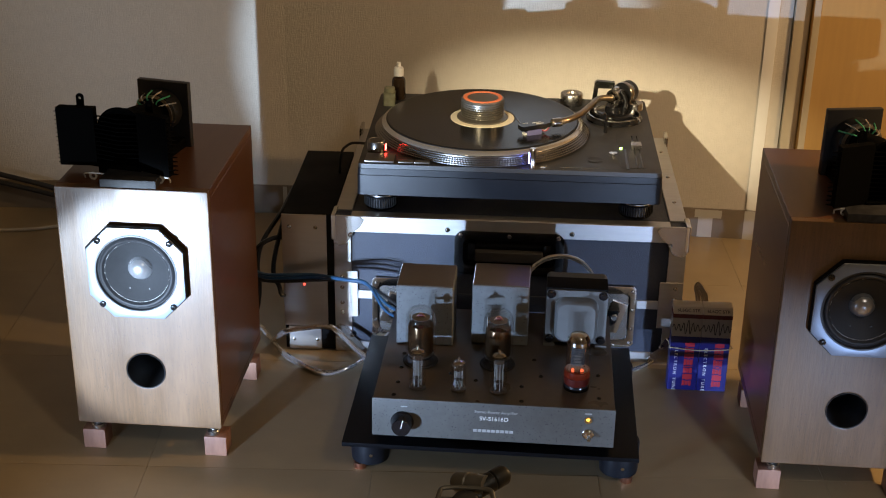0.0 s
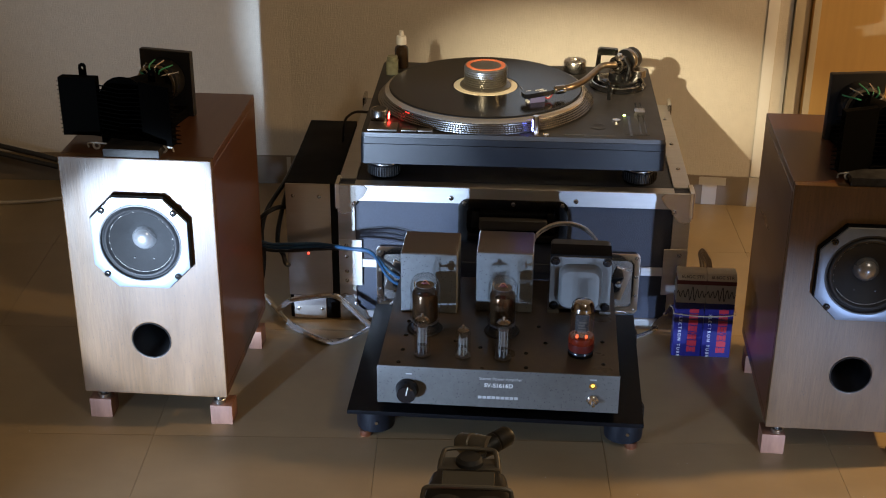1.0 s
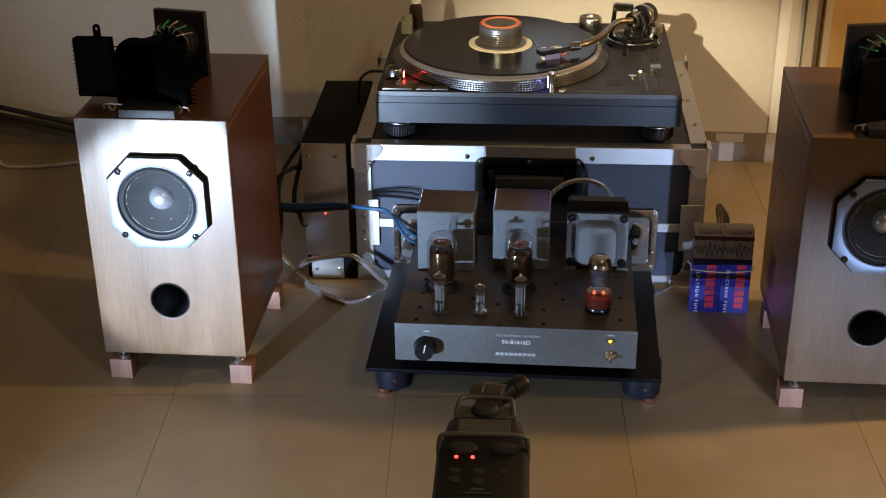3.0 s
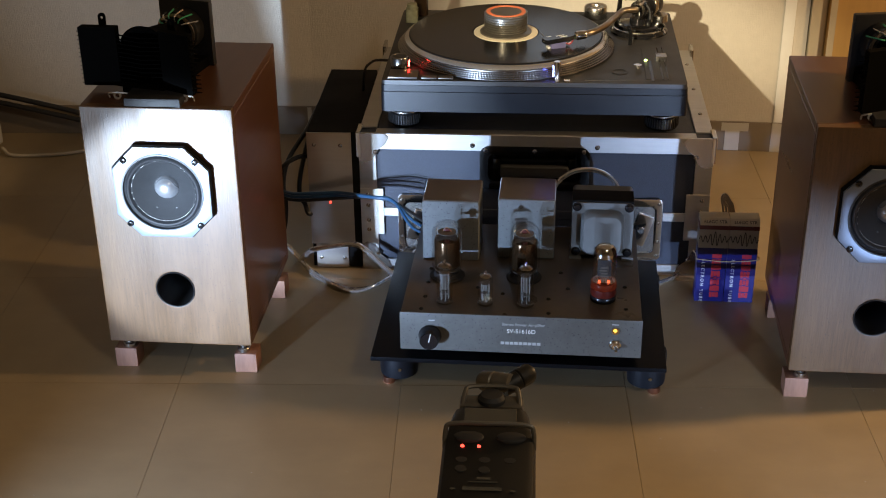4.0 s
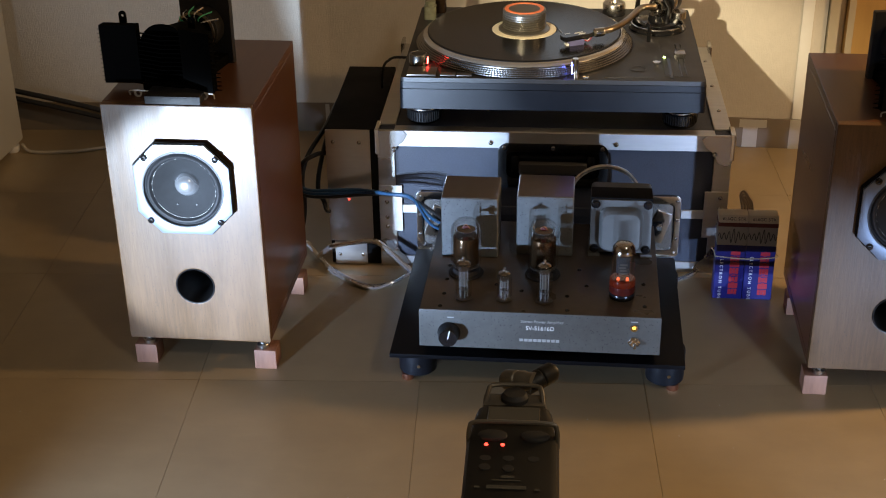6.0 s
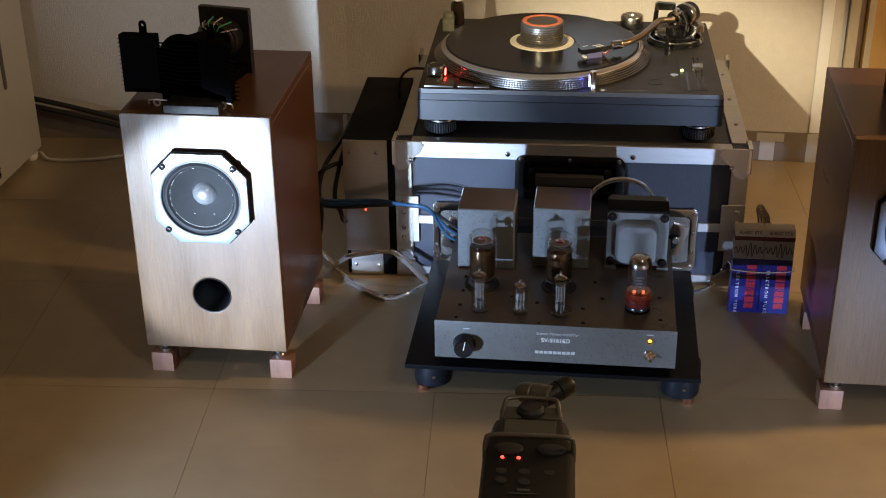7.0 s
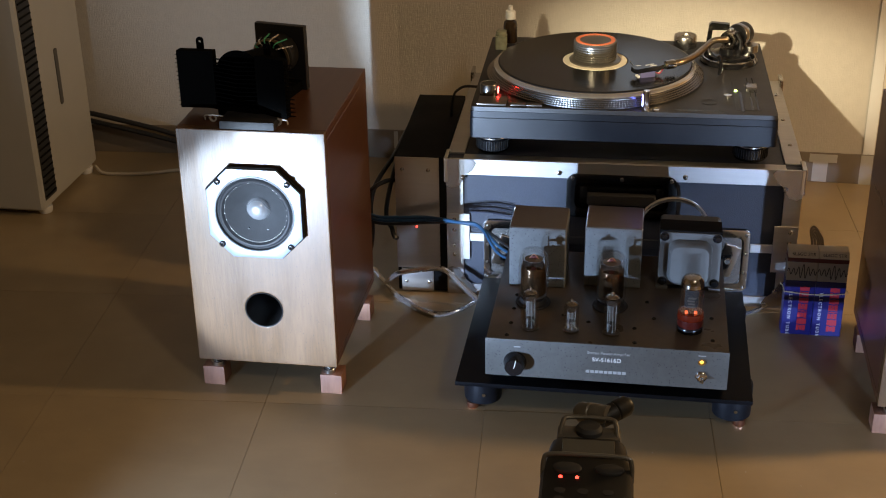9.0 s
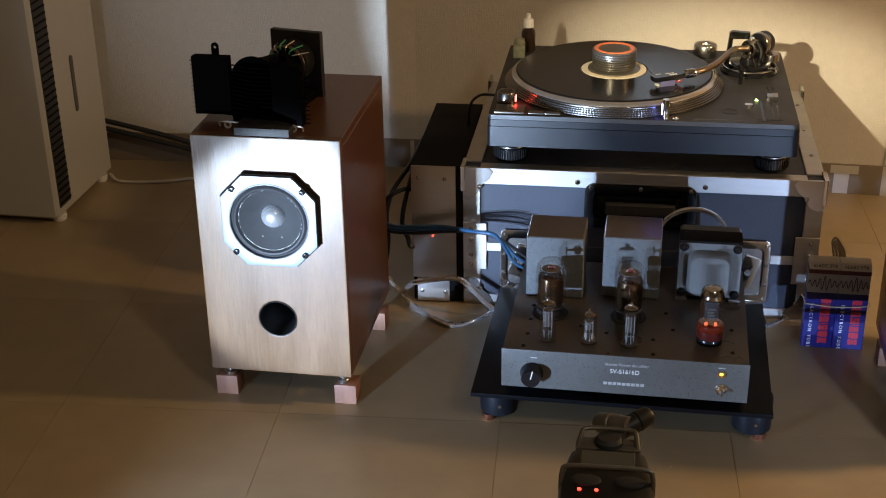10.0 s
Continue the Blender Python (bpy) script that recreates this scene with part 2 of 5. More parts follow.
M = dict(
    wall=wallpaper(), tile=tile_vinyl(),
    joint=material("floor_joint", (0.30, 0.235, 0.145), 0.8),
    baseboard=material("baseboard_vinyl", (0.20, 0.165, 0.125), 0.45, vary=0.08, scale=30),
    ceiling=material("ceiling_paint", (0.70, 0.68, 0.63), 0.8, vary=0.04),
    casing=material("door_casing", (0.50, 0.44, 0.33), 0.45, vary=0.05, scale=30),
    door=material("door_veneer", (0.55, 0.35, 0.13), 0.33, vary=0.08, scale=20, stretch=(4, 4, 0.4)),
    baffle=material("light_walnut_veneer", (0.120, 0.062, 0.023), 0.40, vary=0.14, scale=190, stretch=(1.5, 1.5, 0.16), bump=0.09,
                    bump_scale=320, tint=(0.088, 0.045, 0.016), speck=(300, 0.15, (0.055, 0.032, 0.016)), rough_vary=0.2),
    cabinet=material("red_brown_veneer", (0.092, 0.042, 0.020), 0.30, vary=0.22, scale=70, stretch=(1.2, 0.14, 1.2), coat=0.12,
                     tint=(0.110, 0.040, 0.016)),
    block=material("rosewood_block", (0.26, 0.125, 0.075), 0.5, vary=0.3, scale=160, stretch=(1, 1, 0.2), bump=0.1, bump_scale=200),
    black=material("black_paint", (0.012, 0.012, 0.013), 0.42, vary=0.2, scale=120),
    matt_black=material("matt_black_metal", (0.0035, 0.0035, 0.0035), 0.65, spec=0.12, vary=0.2, scale=120),
    gloss_black=material("gloss_black", (0.008, 0.008, 0.009), 0.16, vary=0.2, scale=60),
    rubber=material("rubber", (0.014, 0.014, 0.015), 0.7, vary=0.2),
    cone=material("paper_cone", (0.013, 0.014, 0.016), 0.66, vary=0.2, scale=160, bump=0.08, bump_scale=500),
    cap=material("silver_dust_cap", (0.40, 0.41, 0.43), 0.28, 0.7, vary=0.05),
    frame_paint=material("grey_driver_frame", (0.165, 0.20, 0.26), 0.36, 0.35, vary=0.05, scale=80),
    steel=material("steel", (0.55, 0.54, 0.52), 0.25, 1.0, vary=0.08, scale=120),
    chrome=material("chrome", (0.75, 0.74, 0.72), 0.10, 1.0, vary=0.05),
    psu_alu=material("satin_aluminium", (0.50, 0.47, 0.43), 0.30, 0.85, vary=0.06, scale=200, stretch=(0.1, 1, 1)),
    alu_rail=material("aluminium_rail", (0.60, 0.59, 0.57), 0.44, 1.0, vary=0.08, scale=150, stretch=(0.15, 1, 1)),
    panel=material("case_panel_blue_black", (0.028, 0.034, 0.052), 0.55, vary=0.18, scale=350, bump=0.25, bump_scale=700),
    plinth=material("dark_grey_plinth", (0.034, 0.033, 0.032), 0.42, 0.2, vary=0.12, scale=300),
    plinth_base=material("blue_black_rubber_base", (0.0060, 0.0070, 0.0095), 0.40, vary=0.2, scale=160, spec=0.3),
    vinyl=material("record_vinyl", (0.008, 0.008, 0.008), 0.20, vary=0.1, scale=60),
    label_cream=material("cream_paper", (0.80, 0.72, 0.55), 0.6, vary=0.06),
    orange=material("orange_ring", (0.75, 0.20, 0.08), 0.5, vary=0.06),
    gold=material("bronze_arm", (0.36, 0.29, 0.21), 0.34, 1.0, vary=0.06),
    hammer=material("hammered_silver_paint", (0.185, 0.195, 0.190), 0.38, 0.30, vary=0.14, scale=120, bump=0.12, bump_scale=260,
                    speck=(330, 0.20, (0.05, 0.05, 0.05))),
    front_silver=material("speckled_silver_front", (0.108, 0.108, 0.098), 0.40, 0.25, vary=0.14, scale=120, bump=0.12, bump_scale=260,
                          speck=(330, 0.20, (0.035, 0.035, 0.035))),
    amp_top=material("grey_brown_chassis_paint", (0.098, 0.080, 0.062), 0.30, 0.30, vary=0.10, scale=90),
    bell=material("grey_bell_paint", (0.150, 0.152, 0.145), 0.35, 0.3, vary=0.10, scale=60),
    board=material("black_board_paint", (0.0040, 0.0045, 0.0055), 0.30, vary=0.2, scale=80, spec=0.12),
    copper=material("copper", (0.62, 0.32, 0.22), 0.3, 1.0),
    glass=clear_glass(),
    getter=material("silver_getter", (0.50, 0.48, 0.45), 0.12, 1.0),
    plate=material("tube_plate_brown", (0.085, 0.075, 0.062), 0.45, 0.2),
    mica=material("mica", (0.085, 0.078, 0.066), 0.35),
    red_base=material("orange_brown_tube_base", (0.050, 0.006, 0.003), 0.18, vary=0.35, scale=160, emit=(1.0, 0.13, 0.04), emit_power=0.035),
    white=material("white_plastic", (0.72, 0.71, 0.68), 0.4, vary=0.04),
    # pale grey for wire brackets, glue bead, dust and the painted light patches
    tape=material("pale_tape", (0.50, 0.49, 0.46), 0.6, vary=0.05),
    scuffed=material("scuffed_black_metal", (0.026, 0.026, 0.028), 0.5, 0.0, spec=0.3, vary=0.6, scale=120),
    jar=material("cloudy_glass", (0.20, 0.20, 0.13), 0.08, vary=0.3, scale=120),
    lens_black=material("velvet_black", (0.0012, 0.0012, 0.0012), 0.8, spec=0.04),
    amber_mirror=material("brown_mirror", (0.115, 0.070, 0.036), 0.16, 0.85, vary=0.5, scale=120, stretch=(1, 1, 0.2)),
    ember=material("glowing_heater", (0.5, 0.05, 0.02), 0.4, emit=(1.0, 0.16, 0.05), emit_power=1.3),
    dark_base=material("brown_black_base", (0.060, 0.007, 0.004), 0.30),
    maroon=material("maroon_ink", (0.12, 0.02, 0.02), 0.5),
    surround=material("cloth_surround", (0.022, 0.023, 0.026), 0.5, vary=0.2, scale=200),
    tube_grey=material("grey_tube_metal", (0.19, 0.185, 0.17), 0.5, 0.0),
    dark_steel=material("dark_steel", (0.10, 0.098, 0.095), 0.22, 1.0),
    cover_white=material("white_cover", (0.86, 0.86, 0.84), 0.4, vary=0.03),
    grey_plastic=material("dark_grey_plastic", (0.0085, 0.0083, 0.0080), 0.5, spec=0.3, vary=0.15, scale=80),
    putty=material("warm_grey_metal", (0.115, 0.105, 0.088), 0.42, 0.4, vary=0.08),
    screen=material("grey_display", (0.055, 0.055, 0.048), 0.25),
    letter=material("pale_lettering", (0.75, 0.74, 0.68), 0.5),
    dim_letter=material("grey_lettering", (0.36, 0.36, 0.34), 0.5),
    blue_card=material("blue_carton", (0.010, 0.010, 0.115), 0.42, vary=0.08),
    grey_card=material("grey_carton", (0.44, 0.41, 0.36), 0.5, vary=0.06),
    white_card=material("white_carton", (0.72, 0.68, 0.60), 0.5, vary=0.05),
    weight_metal=material("ribbed_grey_metal", (0.16, 0.150, 0.132), 0.30, 0.7, vary=0.1, scale=80),
    platter_metal=material("turned_platter_metal", (0.26, 0.25, 0.235), 0.24, 1.0, vary=0.08, scale=120),
    cart_blue=material("blue_grey_plastic", (0.13, 0.13, 0.27), 0.25, vary=0.1),
    red_ink=material("red_ink", (0.42, 0.022, 0.035), 0.5),
    dark_ink=material("dark_ink", (0.03, 0.03, 0.035), 0.5),
    band=material("rubber_band", (0.45, 0.34, 0.2), 0.6),
    blue_cable=material("blue_cable", (0.018, 0.060, 0.125), 0.35, vary=0.12, scale=200),
    black_cable=material("black_cable", (0.012, 0.012, 0.013), 0.4),
    clear_cable=material("clear_silver_cable", (0.72, 0.72, 0.72), 0.10, 0.85, vary=0.1, scale=300),
    cream_cable=material("cream_cable", (0.5, 0.44, 0.34), 0.5),
    green_wire=material("green_wire", (0.05, 0.30, 0.16), 0.4),
    amber=material("amber_glass", (0.03, 0.018, 0.01), 0.12),
    led_red=material("red_led", (0.6, 0.02, 0.02), 0.3, emit=(1.0, 0.05, 0.03), emit_power=5.0),
    led_amber=material("amber_led", (0.6, 0.3, 0.02), 0.3, emit=(1.0, 0.55, 0.08), emit_power=2.2),
    led_blue=material("blue_white_led", (0.2, 0.3, 0.8), 0.3, emit=(0.12, 0.16, 1.0), emit_power=40.0),
    strobe=material("strobe_lamp", (0.6, 0.02, 0.02), 0.3, emit=(1.0, 0.04, 0.03), emit_power=30.0),
    rim=material("polished_rim", (0.70, 0.68, 0.64), 0.24, 0.9, vary=0.04, scale=200),
    led_green=material("green_led", (0.3, 0.6, 0.1), 0.3, emit=(0.7, 1.0, 0.25), emit_power=6.0),
    appliance=material("white_appliance", (0.44, 0.43, 0.39), 0.38, vary=0.03, scale=20),
    vent=material("dark_vent", (0.02, 0.02, 0.02), 0.6),
)

# ---- builders ----


def mesh_of(bm, name, mat, smooth=True, mats=()):
    bmesh.ops.recalc_face_normals(bm, faces=bm.faces[:])
    me = bpy.data.meshes.new(name)
    bm.to_mesh(me)
    bm.free()
    me.materials.append(M[mat])
    for x in mats:
        me.materials.append(M[x])
    if smooth:
        for p in me.polygons:
            p.use_smooth = True
        me.set_sharp_from_angle(angle=radians(35))
    return me


def part(name, bm, mat, parent=None, label="", m=None, smooth=True, mats=()):
    ob = new(name, mesh_of(bm, name, mat, smooth, mats))
    if m is not None:
        ob.matrix_basis = m
    if parent is not None:
        ob.parent = parent
    if label:
        tagged(ob, label)
    return ob


def again(first, parent, m):
    """One more part on the same mesh."""
    ob = new(first.name.split(".")[0], first.data)
    ob.parent = parent
    ob.matrix_basis = m
    return ob


def thing(name, m, label, category, group="", kind=""):
    e = new(name)
    e.empty_display_size = 0.05
    e.matrix_basis = m
    return tagged(e, label, category, group, kind)


def box(x0, x1, y0, y1, z0, z1, bevel=0.0, seg=2, bm=None):
    own = bmesh.new()
    bmesh.ops.create_cube(own, size=1.0)
    for v in own.verts:
        v.co = Vector((x0 + (v.co.x + 0.5) * (x1 - x0), y0 + (v.co.y + 0.5) * (y1 - y0), z0 + (v.co.z + 0.5) * (z1 - z0)))
    if bevel:
        bmesh.ops.bevel(own, geom=own.edges[:], offset=bevel, segments=seg, profile=0.7, affect="EDGES")
    return joined(bm, own)


def joined(bm, own):
    if bm is None:
        return own
    me = bpy.data.meshes.new("tmp")
    own.to_mesh(me)
    own.free()
    bm.from_mesh(me)
    bpy.data.meshes.remove(me)
    return bm


def lathe(profile, n=32, bm=None, m=None):
    """Turned round z: rows of radius and height."""
    own = bmesh.new()
    rings = []
    for r, z in profile:
        if r < 1e-6:
            rings.append([own.verts.new((0, 0, z))])
        else:
            rings.append([own.verts.new((r * math.cos(2 * math.pi * k / n), r * math.sin(2 * math.pi * k / n), z)) for k in range(n)])
    for a, b in zip(rings, rings[1:]):
        for k in range(n):
            j = (k + 1) % n
            if len(a) == 1 and len(b) == 1:
                continue
            if len(a) == 1:
                own.faces.new((a[0], b[k], b[j]))
            elif len(b) == 1:
                own.faces.new((a[k], a[j], b[0]))
            else:
                own.faces.new((a[k], a[j], b[j], b[k]))
    if m is not None:
        own.transform(m)
    return joined(bm, own)


def curve_points(points, steps=8):
    """Catmull-Rom through the points."""
    p = [Vector(q) for q in points]
    p = [2 * p[0] - p[1]] + p + [2 * p[-1] - p[-2]]
    out = []
    for a, b, c, d in zip(p, p[1:], p[2:], p[3:]):
        for k in range(steps):
            t = k / steps
            out.append(0.5 * (2 * b + (c - a) * t + (2 * a - 5 * b + 4 * c - d) * t * t + (3 * b - a - 3 * c + d) * t ** 3))
    return out + [p[-2]]


def tube(points, r, n=8, steps=8, bm=None):
    pts = curve_points(points, steps)
    own = bmesh.new()
    rings, side = [], Vector((0.31, 0.22, 0.92))
    for k, q in enumerate(pts):
        t = (pts[min(k + 1, len(pts) - 1)] - pts[max(k - 1, 0)]).normalized()
        side = (side - side.dot(t) * t)
        side = side.normalized() if side.length > 1e-4 else t.orthogonal().normalized()
        up = t.cross(side)
        rings.append([own.verts.new(q + r * (math.cos(2 * math.pi * j / n) * side + math.sin(2 * math.pi * j / n) * up)) for j in range(n)])
    for a, b in zip(rings, rings[1:]):
        for j in range(n):
            own.faces.new((a[j], a[(j + 1) % n], b[(j + 1) % n], b[j]))
    own.faces.new(rings[0])
    own.faces.new(rings[-1])
    return joined(bm, own)


def prism(outline, z0, z1, bevel=0.0, holes=(), bm=None, m=None):
    """An outline in x and y, raised from z0 to z1, with round or other holes through it."""
    own = bmesh.new()
    loops = [outline, *holes]
    for z in (z0, z1):
        edges = []
        for loop in loops:
            vs = [own.verts.new((x, y, z)) for x, y in loop]
            edges += [own.edges.new((vs[k], vs[(k + 1) % len(vs)])) for k in range(len(vs))]
        if holes:
            bmesh.ops.triangle_fill(own, edges=edges, use_beauty=True)
        else:
            own.faces.new(vs)
    own.verts.ensure_lookup_table()
    total, start = sum(len(q) for q in loops), 0
    for loop in loops:
        c = len(loop)
        for k in range(c):
            a, b = start + k, start + (k + 1) % c
            own.faces.new((own.verts[a], own.verts[b], own.verts[b + total], own.verts[a + total]))
        start += c
    if bevel:
        rim = [e for e in own.edges if len(e.link_faces) == 2 and e.calc_face_angle(0) > 0.6]
        bmesh.ops.bevel(own, geom=rim, offset=bevel, segments=2, profile=0.7, affect="EDGES")
    if m is not None:
        own.transform(m)
    return joined(bm, own)


def ring(r, n=40, cx=0.0, cy=0.0):
    return [(cx + r * math.cos(2 * math.pi * k / n), cy + r * math.sin(2 * math.pi * k / n)) for k in range(n)]


def rounded(w, h, r, n=5, cx=0.0, cy=0.0):
    """A rectangle with round corners."""
    out = []
    for sx, sy, a0 in ((1, 1, 0), (-1, 1, 90), (-1, -1, 180), (1, -1, 270)):
        for k in range(n + 1):
            a = radians(a0 + 90 * k / n)
            out.append((cx + sx * (w / 2 - r) + r * math.cos(a), cy + sy * (h / 2 - r) + r * math.sin(a)))
    return out


UPRIGHT = pose(0, 0, 0, 90)  # a plan in x and y stood up to face -y


def letters(text, size, mat, parent, m, name="lettering", label="", spread=1.0):
    cu = bpy.data.curves.new(name, "FONT")
    cu.body, cu.size, cu.align_x, cu.align_y, cu.extrude, cu.space_character = text, size, "CENTER", "CENTER", 0.0002, spread
    tmp = bpy.data.objects.new("tmp", cu)
    me = bpy.data.meshes.new_from_object(tmp)
    bpy.data.objects.remove(tmp)
    bpy.data.curves.remove(cu)
    me.name = name
    me.materials.clear()
    me.materials.append(M[mat])
    ob = new(name, me)
    ob.parent, ob.matrix_basis = parent, m
    if label:
        tagged(ob, label)
    return ob


def screw_bm(r=0.004, h=0.0018):
    bm = lathe([(0, 0), (r, 0), (r * 0.9, h * 0.6), (r * 0.55, h), (r * 0.3, h), (r * 0.22, h * 0.35), (0, h * 0.35)], 14)
    return bm


# ---- room ----
def wall_piece(name, a, b, z1, label, thick=0.12, z0=0.0, mat="wall", category="wall"):
    """A wall that faces the room from a to b, its thickness behind it."""
    a, b = Vector((*a, 0)), Vector((*b, 0))
    ang = math.degrees(math.atan2(b.y - a.y, b.x - a.x))
    ob = part(name, box(0, (b - a).length, 0, thick, z0, z1), mat, smooth=False)
    ob.matrix_basis = pose(a.x, a.y, 0, 0, 0, ang)
    return tagged(ob, label, category, kind="structure")


wall_piece("wall_north_1", (-2.4, 2.502), (-0.30, 2.492), 2.5, "pale woven vinyl wallpaper behind the loudspeaker", category="wall")
wall_piece("wall_north_2", (-0.30, 2.492), (0.612, 2.405), 2.5, "pale woven vinyl wallpaper behind the record player")
wall_piece("wall_north_3", (1.75, 2.32), (2.6, 2.24), 2.5, "pale wallpaper beyond the door")
wall_piece("wall_east", (2.6, 2.24), (2.6, -3.0), 2.5, "plain pale side wall")
wall_piece("wall_south", (2.6, -3.0), (-2.4, -3.0), 2.5, "plain pale rear wall")
wall_piece("wall_west", (-2.4, -3.0), (-2.4, 2.502), 2.5, "plain pale side wall")
wall_piece("wall_above_door", (0.612, 2.405), (1.75, 2.32), 2.5, "pale wallpaper above the door", z0=2.05)
tagged(part("ceiling", box(-2.6, 2.8, -3.2, 2.7, 2.5, 2.6), "ceiling", smooth=False), "plain pale ceiling", "ceiling", kind="structure")
for nm, a, b in (("baseboard", (-2.4, 2.496), (-0.301, 2.486)), ("baseboard", (-0.301, 2.486), (0.608, 2.399))):
    a, b = Vector((*a, 0)), Vector((*b, 0))
    ob = part(nm, box(0, (b - a).length, 0, 0.0055, 0.0, 0.0575, 0.0015), "baseboard")
    ob.matrix_basis = pose(a.x, a.y, 0, 0, 0, math.degrees(math.atan2(b.y - a.y, b.x - a.x)))
    tagged(ob, "grey-brown vinyl baseboard along the wall", "baseboard", kind="structure")

WR = pose(-0.30, 2.492, 0, 0, 0, -5.45)  # the right-hand wall, from its left end
vt = part("cable_cover", box(0.872, 0.892, -0.0035, 0.0, 0.058, 2.5, 0.001), "cover_white")
vt.matrix_basis = WR
tagged(vt, "narrow white cable cover up the wall", "cable cover", kind="structure")
# thin pale pieces painted in for patches of lamplight on the baseboard
for bits in (((0.870, 0.892, -0.0072, -0.0068, 0.0, 0.058),), ((0.778, 0.828, -0.0072, -0.0068, 0.040, 0.056), (0.785, 0.812, -0.0076, -0.0072, 0.001, 0.041)), ((-0.045, -0.005, -0.0072, -0.0068, 0.020, 0.056), (-0.045, -0.018, -0.0076, -0.0072, 0.001, 0.022))):
    bm = None
    for b in bits:
        bm = box(*b, bm=bm)
    tp = part("tape_strip", bm, "tape", smooth=False)
    tp.matrix_basis = WR
    tagged(tp, "pale grey patch painted in for light falling on the baseboard", "tape", "tape on the baseboard")

DOOR = pose(0.614, 2.405, 0, 0, 0, -4.5)
dj = thing("door_frame", DOOR, "cream painted door casing beside the wall", "door frame", kind="structure")
part("jamb", box(0.0, 0.018, -0.010, 0.10, 0, 2.05, 0.003), "casing", dj)
part("jamb", box(1.09, 1.13, -0.014, 0.10, 0, 2.05, 0.003), "casing", dj)
part("head", box(0.018, 1.09, -0.014, 0.10, 2.02, 2.05, 0.003), "casing", dj)
part("stop", box(0.018, 0.034, 0.030, 0.08, 0, 2.02, 0.002), "casing", dj)
dd = thing("door", DOOR @ pose(0.036, 0.012, 0), "closed honey-coloured veneered door", "door", kind="structure")
part("leaf", box(0, 1.050, 0, 0.036, 0.006, 2.015, 0.002), "door", dd)
part("edge_strip", box(0.0, 0.012, -0.003, 0.0, 0.006, 2.015, 0.001), "casing", dd)

# ---- loudspeakers ----
def driver_parts(sp, cx, cz):
    d = part("driver_frame", prism([(x, z) for x, z in ((-0.063, -0.032), (-0.033, -0.063), (0.033, -0.063), (0.063, -0.032),
             (0.063, 0.032), (0.033, 0.063), (-0.033, 0.063), (-0.063, 0.032))], 0.008, 0.012, 0.0012, [ring(0.0535)], m=UPRIGHT),
             "frame_paint", sp, "grey octagonal metal driver frame", pose(cx, 0, cz))
    part("spacer", prism([(x, z) for x, z in ((-0.0645, -0.033), (-0.0335, -0.0645), (0.0335, -0.0645), (0.0645, -0.033),
         (0.0645, 0.033), (0.0335, 0.0645), (-0.0335, 0.0645), (-0.0645, 0.033))], 0.0, 0.008, 0.0008, [ring(0.054)], m=UPRIGHT), "matt_black", d)
    part("surround", lathe([(0.0545, 0.0095), (0.0540, 0.0125), (0.0520, 0.0125), (0.0510, 0.0085), (0.0500, 0.0080), (0.0490, 0.0098), (0.0470, 0.0112), (0.0450, 0.0104), (0.0435, 0.0078),
         (0.0420, 0.0062)], 64, m=UPRIGHT), "surround", d)
    part("cone", lathe([(0.0422, 0.0065), (0.0415, 0.0068), (0.036, 0.0035), (0.026, -0.0030), (0.0165, -0.0075), (0.0150, -0.0085), (0, -0.0085)], 64, m=UPRIGHT), "cone", d)
    part("dust_cap", lathe([(0.0160, -0.0080), (0.0152, -0.0050), (0.0120, 0.0005), (0.0070, 0.0036), (0, 0.0046)], 40, m=UPRIGHT), "cap", d)
    for sx in (-1, 1):
        part("rivet", lathe([(0.0016, 0), (0.0014, 0.0012), (0, 0.0016)], 10, m=UPRIGHT), "black", d, "", pose(sx * 0.013, 0.0015, -0.0265))
    bead = bmesh.new()
    br = random.Random(11)
    for k in range(90):
        if br.random() < 0.72 and not 52 < k < 84:
            continue
        a = 2 * math.pi * k / 90
        own = box(-0.0010, 0.0010, -0.0002, 0.0002, 0.0, 0.0004 + 0.0003 * br.random())
        own.transform(Matrix.Rotation(a, 4, "Z") @ pose(0.0421, 0, 0.0064, 0, 0, 90))
        joined(bead, own)
    bead.transform(UPRIGHT)
    tagged(part("glue_bead", bead, "tape", d, smooth=False), "broken pale glue bead", kind="stuff")
    first = None
    for sx in (-1, 1):
        for sz in (-1, 1):
            q = pose(sx * 0.0465, -0.0118, sz * 0.0445)
            if first is None:
                first = part("screw", lathe([(0.0042, 0), (0.0042, 0.0018), (0.0030, 0.0026), (0.0016, 0.0026), (0.0013, 0.0010), (0, 0.0010)], 16, m=UPRIGHT),
                             "gloss_black", d, "", q)
            else:
                again(first, d, q)


